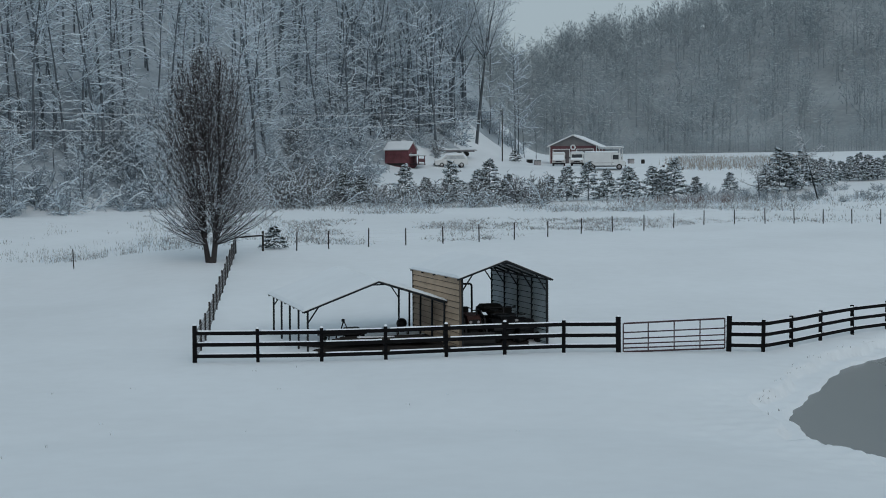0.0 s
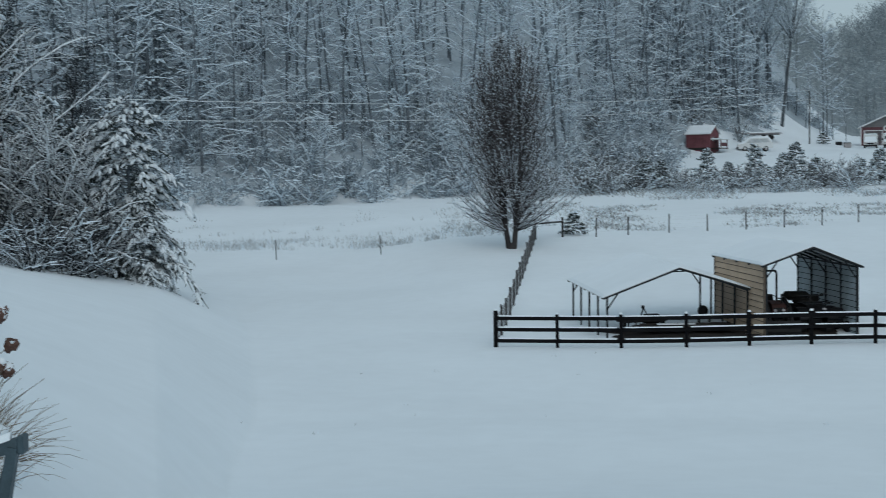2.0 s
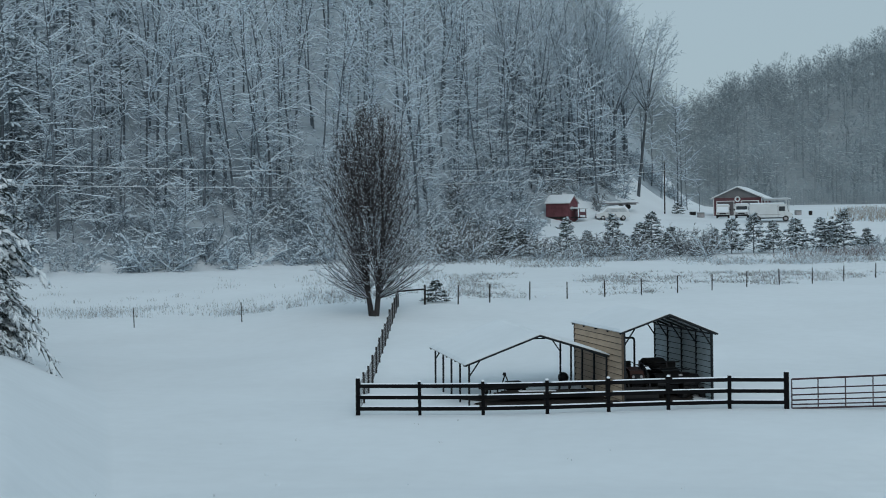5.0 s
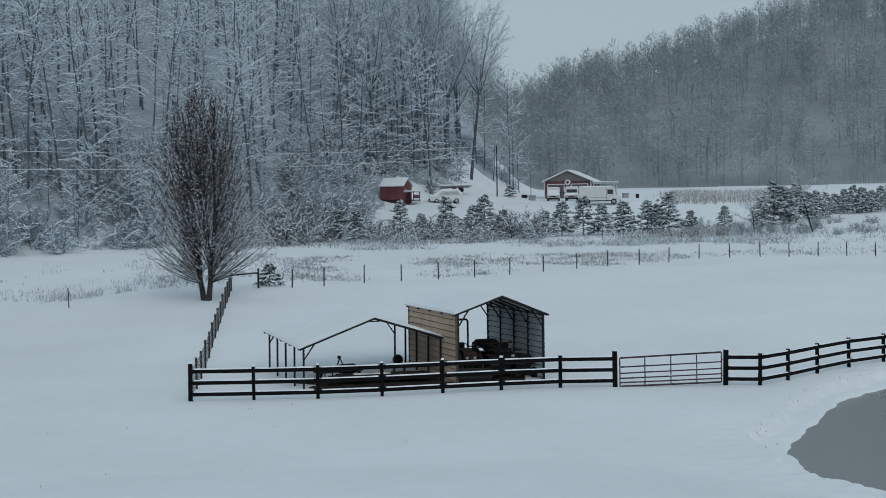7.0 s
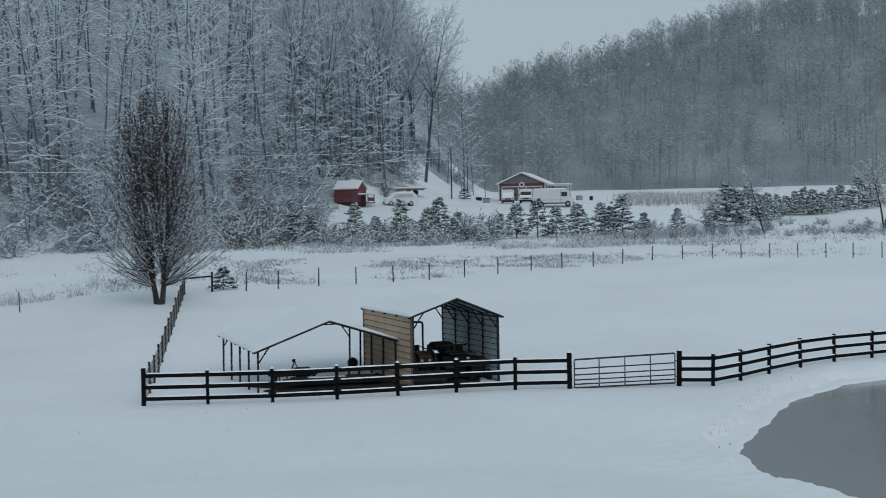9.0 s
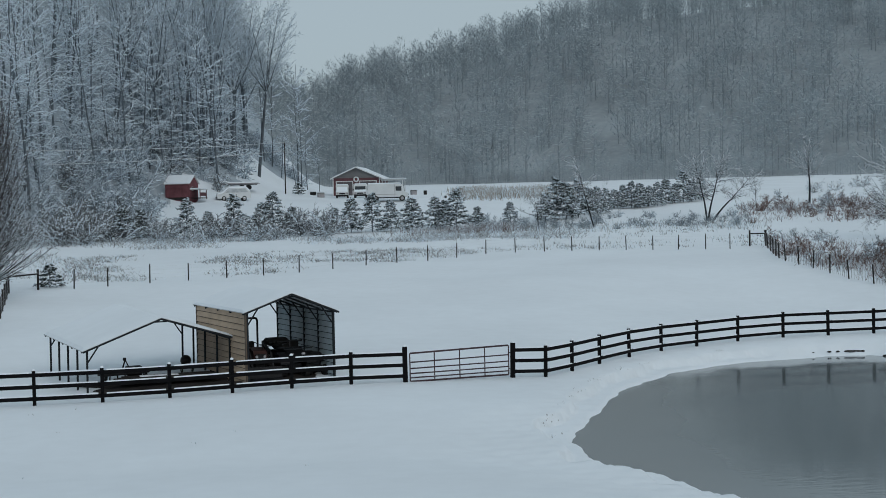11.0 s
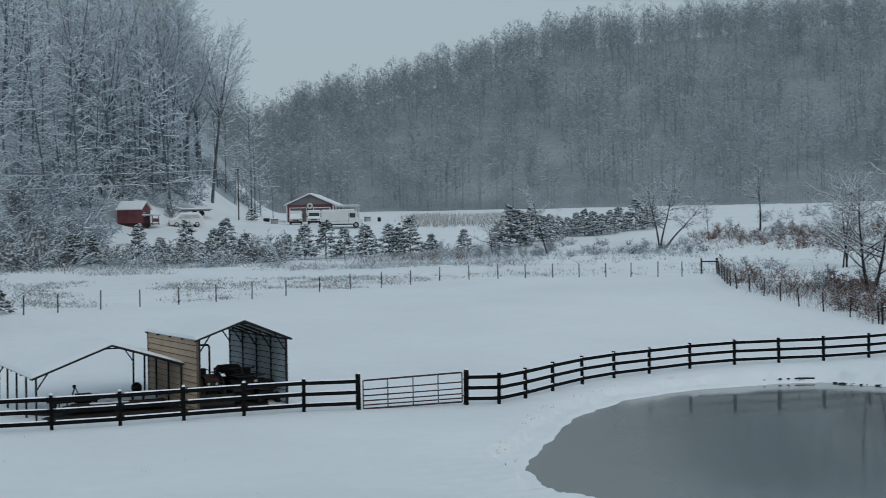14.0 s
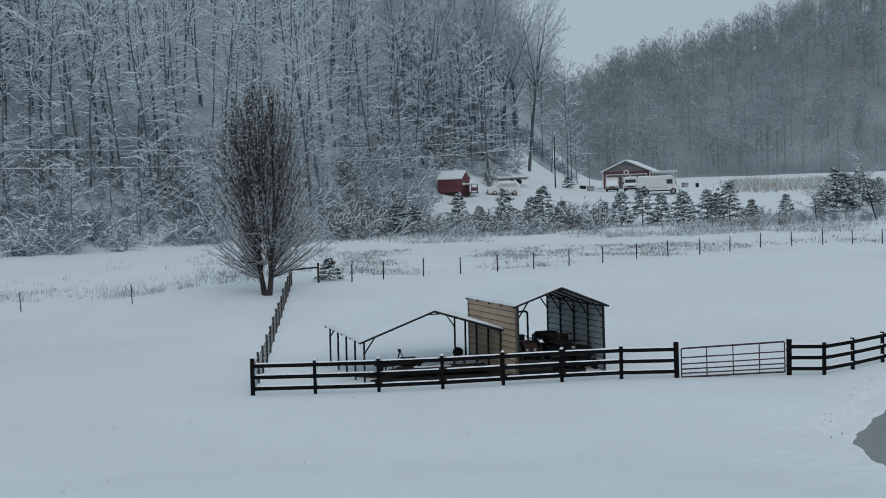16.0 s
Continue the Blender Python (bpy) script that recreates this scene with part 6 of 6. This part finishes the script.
# ---- weeds, brush and reeds ----
def blades(name, spots, tall, per, material, label, category, width=0.02, lean=0.35, snow=0.25, seed=1, spreadk=0.35):
    """Tufts of dry stalks: thin upright blades, a share of them white with snow."""
    rs = np.random.RandomState(seed)
    xy = np.repeat(np.array(spots), per, 0) + rs.normal(0, spreadk, (len(spots) * per, 2))
    z = height(xy[:, 0], xy[:, 1])
    n = len(xy)
    h = tall * rs.uniform(0.35, 1.15, n)
    tip = np.stack([xy[:, 0] + rs.normal(0, lean, n) * h, xy[:, 1] + rs.normal(0, lean, n) * h, z + h], -1)
    base = np.stack([xy[:, 0], xy[:, 1], z - 0.03], -1)
    a = rs.uniform(0, 6.28, n)
    side = np.stack([np.cos(a), np.sin(a), np.zeros(n)], -1) * width
    v = np.stack([base - side, base + side, tip], 1).reshape(-1, 3)
    ob = mesh_ob(name, v, np.arange(3 * n).reshape(n, 3), [material, SNOW_THIN], indices=(rs.uniform(size=n) < snow).astype(int))
    return tagged(ob, label, category, kind="stuff")


def field(seed, n, az, r, clump=0.5):
    """Uneven spots within a stretch of the plan."""
    rs = random.Random(seed)
    out = []
    while len(out) < n:
        a, q = rs.uniform(*az), rs.uniform(*r)
        x, y = polar(a, q)
        if noise.noise((x * 0.11, y * 0.11, seed)) * 0.5 + 0.5 > clump * rs.uniform(0.6, 1.4):
            out.append((x, y))
    return out


def beyond_back(spots):
    """Only the spots past the posts along the back of the paddock."""
    return [(x, y) for x, y in spots if math.hypot(x, y) > 1.5 + float(np.interp(math.degrees(math.atan2(x, y)), [-8, -6, 3, 5, 11, 13, 17, 22], [91.2, 91.0, 98.7, 101.2, 113.4, 114.2, 115.6, 114.3]))]


blades("dry_grass", field(1, 330, (-31, -13), (93, 101), 0.62), 0.42, 14, DEAD, "sparse dry grass stalks poking through snow", "dry grass", 0.014, 0.25, 0.4, 1)
blades("dry_grass", field(2, 90, (-31, -12), (100, 122), 0.55), 0.35, 9, DEAD, "low dry grass showing through thin snow", "dry grass", 0.02, 0.3, 0.3, 2)
blades("dry_grass", beyond_back(field(3, 320, (-13, -6.5), (92, 125), 0.55)), 0.34, 11, DEAD, "dry grass stalks in the snowy meadow", "dry grass", 0.02, 0.25, 0.4, 3)
blades("dry_grass", beyond_back(field(4, 760, (-6.5, 13), (95, 122), 0.62)), 0.26, 14, DEAD, "patchy dry meadow grass half under snow", "dry grass", 0.035, 1.1, 0.3, 4, 0.42)
blades("dry_grass", field(5, 800, (-9, 15), (130, 145), 0.5), 0.45, 14, DEAD, "rough dry growth along the meadow's edge", "dry grass", 0.03, 1.0, 0.45, 5, 0.6)
blades("dry_grass", field(6, 300, (10, 22.5), (140, 158), 0.45), 0.6, 12, DEAD, "rough frosted growth before the pines", "dry grass", 0.024, 0.5, 0.5, 6, 0.6)
blades("dry_grass", beyond_back(field(7, 160, (13, 23), (117, 140), 0.6)), 0.3, 8, DEAD, "low dry tufts in the far meadow", "dry grass", 0.03, 0.4, 0.35, 7)
blades("reeds", field(8, 1500, (9.9, 14.9), (186, 252), 0.40), 0.85, 8, REED, "tan patch of tall dry reeds", "reeds", 0.045, 0.2, 0.4, 8, 1.2)
def outside_fence(spots, far):
    """Only the spots beyond the eastern wire fence."""
    line = lambda y: float(np.interp(y, [74, 80, 89, 98, 107.6, 125], [43.4, 42.0, 41.4, 42.8, 46.0, 49.0]))
    return [(x, y) for x, y in spots if line(y) < x < line(y) + far]


BUSH = [join(shrub_pieces(520 + k, 1.5, 5, 1.0, k == 0)) for k in range(4)]
rng = random.Random(14)
spots = [(x, y, rng.uniform(0.6, 1.15), rng.uniform(0, 6.28), rng.randrange(4)) for x, y in outside_fence(field(9, 170, (22, 34), (84, 122), 0.4), 8)]
scatter("brush", BUSH, spots, [DEAD_RED, DEAD_RED, SNOW_THIN], "red-brown brush tangled beyond the wire fence", "brush")
spots = [(x, y, rng.uniform(0.55, 1.0), rng.uniform(0, 6.28), rng.randrange(4)) for x, y in field(10, 85, (21.8, 32), (150, 178), 0.4)]
scatter("brush", BUSH, spots, [DEAD_RED, DEAD_RED, SNOW_THIN], "low red-brown thicket along the brook", "brush")
spots = [(x, y, rng.uniform(0.45, 0.8), rng.uniform(0, 6.28), rng.randrange(4)) for x, y in field(16, 110, (10.5, 22), (144, 159), 0.35)]
scatter("brush", BUSH, spots, [DEAD, TWIG, SNOW_THIN], "low frosted brush before the pine row", "brush")
blades("brush", field(11, 140, (7.5, 12.5), (141, 147), 0.5), 0.9, 12, DEAD_RED, "red-brown stalks among the young pines", "brush", 0.03, 0.5, 0.45, 11, 0.6)
blades("brush", outside_fence(field(18, 420, (22, 33), (84, 118), 0.4), 6.5), 0.85, 26, DEAD_RED, "thick red-brown stalks beyond the wire fence", "brush", 0.020, 0.7, 0.22, 18, 0.6)
blades("brush", field(19, 260, (21.8, 30), (150, 176), 0.45), 0.6, 18, DEAD_RED, "red-brown stalks along the brook", "brush", 0.03, 0.6, 0.25, 19, 0.8)
blades("dry_grass", outside_fence(field(12, 300, (25, 33), (80, 108), 0.4), 3), 0.8, 10, DEAD, "dry grass under the fence by the brook", "dry grass", 0.02, 0.3, 0.4, 12)

rng = random.Random(21)
spots = [(*polar(rng.uniform(-9, 4.4), rng.uniform(137, 150)), rng.uniform(0.5, 1.1), rng.uniform(0, 6.28), rng.randrange(5)) for _ in range(80)]
spots += [(*polar(rng.uniform(-9, -4.2), rng.uniform(150, 172)), rng.uniform(0.8, 1.5), rng.uniform(0, 6.28), rng.randrange(5)) for _ in range(16)]
spots += [(*polar(rng.uniform(23.5, 32), rng.uniform(100, 128)), rng.uniform(0.3, 0.55), rng.uniform(0, 6.28), rng.randrange(5)) for _ in range(16)]
spots += [(*polar(rng.uniform(23.0, 32), rng.uniform(150, 200)), rng.uniform(0.25, 0.6), rng.uniform(0, 6.28), rng.randrange(5)) for _ in range(24)]
spots += [(*polar(rng.uniform(-2.5, 0.3), rng.uniform(200, 212)), rng.uniform(0.6, 1.0), rng.uniform(0, 6.28), rng.randrange(5)) for _ in range(10)]
scatter("thicket", SHRUB, spots, [BARK_DARK, TWIG_DARK, SNOW_THIN], "frosted leafless shrubs along meadow and brook", "shrubs")


# a few tiny stalks added in place of dark track marks in the snow
rng = random.Random(31)
blades("dry_grass", [polar(rng.uniform(-22, 16), rng.uniform(34, 50)) for _ in range(16)], 0.10, 4, DEAD, "odd tiny stalks standing for track marks in the snow", "dry grass", 0.01, 0.6, 0.3, 15, 0.06)


# Dark lumps draw the ledge's shadow line and undercut edge on the bank
def bank_shade_lumps():
    rng = random.Random(3)
    for k in range(44):
        low = k % 2
        x = 31.2 + 4.5 * rng.random() ** 1.8 if low else 28.0 + 2.6 * rng.random() ** 0.7
        d = 0.06 if low else 0.60
        y = float(np.interp(x, [23.6, 26.4, 28.8, 30.3, 31.1, 31.4, 32.2, 33.4, 38.5], [59.8, 60.4, 60.9, 60.8, 60.4, 59.6, 58.8, 57.5, 54.5])) + d + rng.uniform(-0.05, 0.07)
        bm = bmesh.new()
        bmesh.ops.create_icosphere(bm, subdivisions=2, radius=rng.uniform(0.025, 0.062))
        long = rng.uniform(1.5, 3.2)
        for v in bm.verts:
            v.co = Vector((v.co.x * long, v.co.y, v.co.z * 0.8)) * (1 + 0.4 * noise.noise(v.co * 14 + Vector((k, 0, 0))))
        ob = part("stone", bm, EARTH)
        tagged(place(ob, pose(x, y, WATER + (0.03 if low else 0.17), 0, 0, rng.uniform(-25, 15))), "small dark lump drawing the ledge's shade on the pond bank", "stone", "stones on the bank")


bank_shade_lumps()

BANKBUSH = [join(shrub_pieces(540 + k, 2.6, 8, 0.6, k != 1)) for k in range(3)]
rng = random.Random(23)
spots = [(*polar(rng.uniform(-39, -27.5), rng.uniform(57, 66)), rng.uniform(0.7, 1.45), rng.uniform(0, 6.28), rng.randrange(3)) for _ in range(48)]
scatter("thicket", BANKBUSH, spots, [BARK_DARK, BARK_DARK, SNOW_THIN], "dark tangle of snow-lined saplings on the bank", "shrubs")
# grass tips along the snow ledge of the pond, added to draw its shading
west = [p for p in SHORE if p[0] < 27 and p[1] > 40]
blades("dry_grass", [tuple(p + (p - (26, 46)) / np.linalg.norm(p - (26, 46)) * rng.uniform(0.7, 1.3)) for p in west if rng.random() < 0.1], 0.05, 3, DEAD, "added grass tips drawing the shading of the pond's snowy ledge", "dry grass", 0.012, 0.8, 0.3, 17, 0.12)


# ---- the garden corner beside the camera ----
def hydrangea():
    rng = random.Random(77)
    x, y = polar(-35.5, 14.4)
    z = ground_z(x, y)
    t = thing("hydrangea_bush", pose(x, y, z), "leafless hydrangea with rusty dried flower heads under snow", "bush")
    stems, heads = [], []
    for k in range(330):
        a, e, ro = rng.uniform(0, 6.283), rng.uniform(-0.35, 1.5), rng.uniform(0.62, 1.02)
        end = Vector((1.2 * ro * math.cos(a) * math.cos(e), 1.2 * ro * math.sin(a) * math.cos(e), 1.15 + 1.15 * ro * math.sin(e)))
        p = Vector((rng.gauss(0, 0.2), rng.gauss(0, 0.2), -0.05))
        base, n = p.copy(), 5
        for i in range(n):
            u = (i + 1) / n
            q = base.lerp(end, u) + Vector((0, 0, 0.35 * u * (1 - u))) + rnd_dir(rng) * 0.02
            stems.append((*p, *q, 0.0055, 0.0045))
            d, p = (q - p).normalized(), q
        heads.append((p, d))
    for k in range(520):
        a, tl = rng.uniform(0, 6.283), radians(rng.uniform(4, 55))
        d = Vector((math.cos(a) * math.sin(tl), math.sin(a) * math.sin(tl), math.cos(tl)))
        p = Vector((rng.gauss(0, 0.3), rng.gauss(0, 0.3), 0.1))
        for i in range(3):
            d = (d + rnd_dir(rng) * 0.15).normalized()
            q = p + d * rng.uniform(0.2, 0.5)
            stems.append((*p, *q, 0.0045, 0.003))
            p = q
    v, f = sticks(stems, 4, rng)
    tagged(mesh_ob("branchwork", v, f, STEM, t), kind="stuff")
    first = None
    for p, d in heads:
        r = rng.uniform(0.046, 0.076)
        if first is None or len(first) < 4:
            bm = bmesh.new()
            bmesh.ops.create_icosphere(bm, subdivisions=3, radius=0.075)
            seed = Vector((len(first or []) * 7.0, 0, 0))
            for w in bm.verts:
                k = 1 + 0.30 * noise.noise(w.co * 16 + seed) + 0.34 * noise.noise(w.co * 60 + seed)
                w.co = Vector((w.co.x, w.co.y, w.co.z * 1.12)) * k
            h = part("flower_head", bm, HYDRA, t)
            h.data.materials.append(SNOW)
            for f in h.data.polygons:
                c = f.center
                f.material_index = int(c.z > 0.03 and noise.noise(c * 28 + seed) > 0.12)
            first = (first or []) + [h]
        else:
            h = same("flower_head", rng.choice(first), t)
        m = d.to_track_quat("Z", "Y").to_matrix().to_4x4()
        m.translation = p
        h.matrix_basis = m @ Matrix.Scale(r / 0.075, 4)
        if rng.random() < 0.26:
            bm = bmesh.new()
            bmesh.ops.create_icosphere(bm, subdivisions=2, radius=r * rng.uniform(0.95, 1.3))
            for w in bm.verts:
                w.co = Vector((w.co.x, w.co.y, max(w.co.z, -r * 0.4) * 1.0)) * (1 + 0.18 * noise.noise(w.co * 16 + p * 3))
            cap = part("snow_cap", bm, SNOW, t)
            cap.location = p + Vector((0, 0, r * 0.75))
            for w in cap.data.polygons:
                w.use_smooth = True
    for k in range(46):
        bm = bmesh.new()
        r = rng.uniform(0.05, 0.12)
        bmesh.ops.create_icosphere(bm, subdivisions=2, radius=r)
        for w in bm.verts:
            w.co = Vector((w.co.x * 1.3, w.co.y, w.co.z * 0.6)) * (1 + 0.25 * noise.noise(w.co * 14))
        a, q = rng.uniform(0, 6.28), rng.uniform(0.1, 0.9)
        part("snow_clump", bm, SNOW, t).location = (q * math.cos(a), q * math.sin(a), rng.uniform(0.6, 1.7))


hydrangea()


def fountain_grass(az, r, n, size, seed, lumps):
    rng = random.Random(seed)
    x, y = polar(az, r)
    t = thing("ornamental_grass", pose(x, y, ground_z(x, y)), "straw-coloured clump of ornamental grass weighed down by snow", "grass clump", "garden grasses")
    blade = []
    for k in range(n):
        a, tl = rng.uniform(0, 6.283), radians(rng.uniform(5, 48))
        d = Vector((math.cos(a) * math.sin(tl), math.sin(a) * math.sin(tl), math.cos(tl)))
        p = Vector((rng.gauss(0, 0.09), rng.gauss(0, 0.09), 0))
        m, length = 7, size * rng.uniform(0.7, 1.35)
        sag = rng.uniform(0.08, 0.30)
        for i in range(m):
            d = (d - UP * sag * (0.3 + i / m)).normalized()
            q = p + d * length / m
            blade.append((*p, *q, 0.0048 * (1 - i / m) + 0.0016, 0.0048 * (1 - (i + 1) / m) + 0.0014))
            p = q
    v, f = sticks(blade, 3, rng)
    tagged(mesh_ob("foliage", v, f, STRAW, t), kind="stuff")
    for k in range(lumps):
        bm = bmesh.new()
        w0 = rng.uniform(0.10, 0.27) * size
        bmesh.ops.create_icosphere(bm, subdivisions=3, radius=w0)
        off = Vector((k * 3.1, seed, 0))
        for w in bm.verts:
            w.co = Vector((w.co.x * 1.25, w.co.y, w.co.z * 0.62)) * (1 + 0.35 * noise.noise(w.co * 5 + off))
        a, q = rng.uniform(0, 6.28), rng.uniform(0.05, 0.55) * size
        ob = part("snow_clump", bm, SNOW, t)
        ob.location = (q * math.cos(a), q * math.sin(a), size * rng.uniform(0.35, 0.8) * (1.1 - q / size))
        for p in ob.data.polygons:
            p.use_smooth = True


fountain_grass(-33.2, 12.4, 700, 0.95, 3, 40)
fountain_grass(-36.3, 12.0, 420, 0.95, 4, 34)


def garden_frame():
    """A slate-painted frame end: a short top arm on a slanted leg."""
    x, y = polar(-30.98, 9.6)
    z = ground_z(x, y)
    o = thing("garden_frame", pose(x, y, z, 0, 0, 12), "slate-blue wooden swing frame end dusted with snow", "garden frame")
    top = 5.03 - z
    part("leg", beam(bmesh.new(), (0.02, 0, top), (-0.30, 0.05, -0.1), 0.075, 0.075), SLATE, o)
    part("leg", beam(bmesh.new(), (0.0, 0.06, top - 0.05), (-0.62, 0.5, -0.1), 0.06, 0.06), SLATE, o)
    arm = part("top_arm", beam(bmesh.new(), (0.09, 0.03, top + 0.03), (-0.22, 0.0, top - 0.06), 0.10, 0.085), SLATE, o)
    part("arm_end", box(bmesh.new(), (0.075, 0.03, top + 0.015), (0.05, 0.13, 0.13), bevel=0.012), SLATE, o)
    part("snow", rounded_cap(bmesh.new(), (-0.20, 0.0, top - 0.02), (0.0, 0.02, top + 0.05), 0.09, 0.06), SNOW, arm)
    part("brace", beam(bmesh.new(), (-0.14, 0.02, top - 0.06), (-0.19, 0.03, top - 0.42), 0.05, 0.05), SLATE, o)


garden_frame()
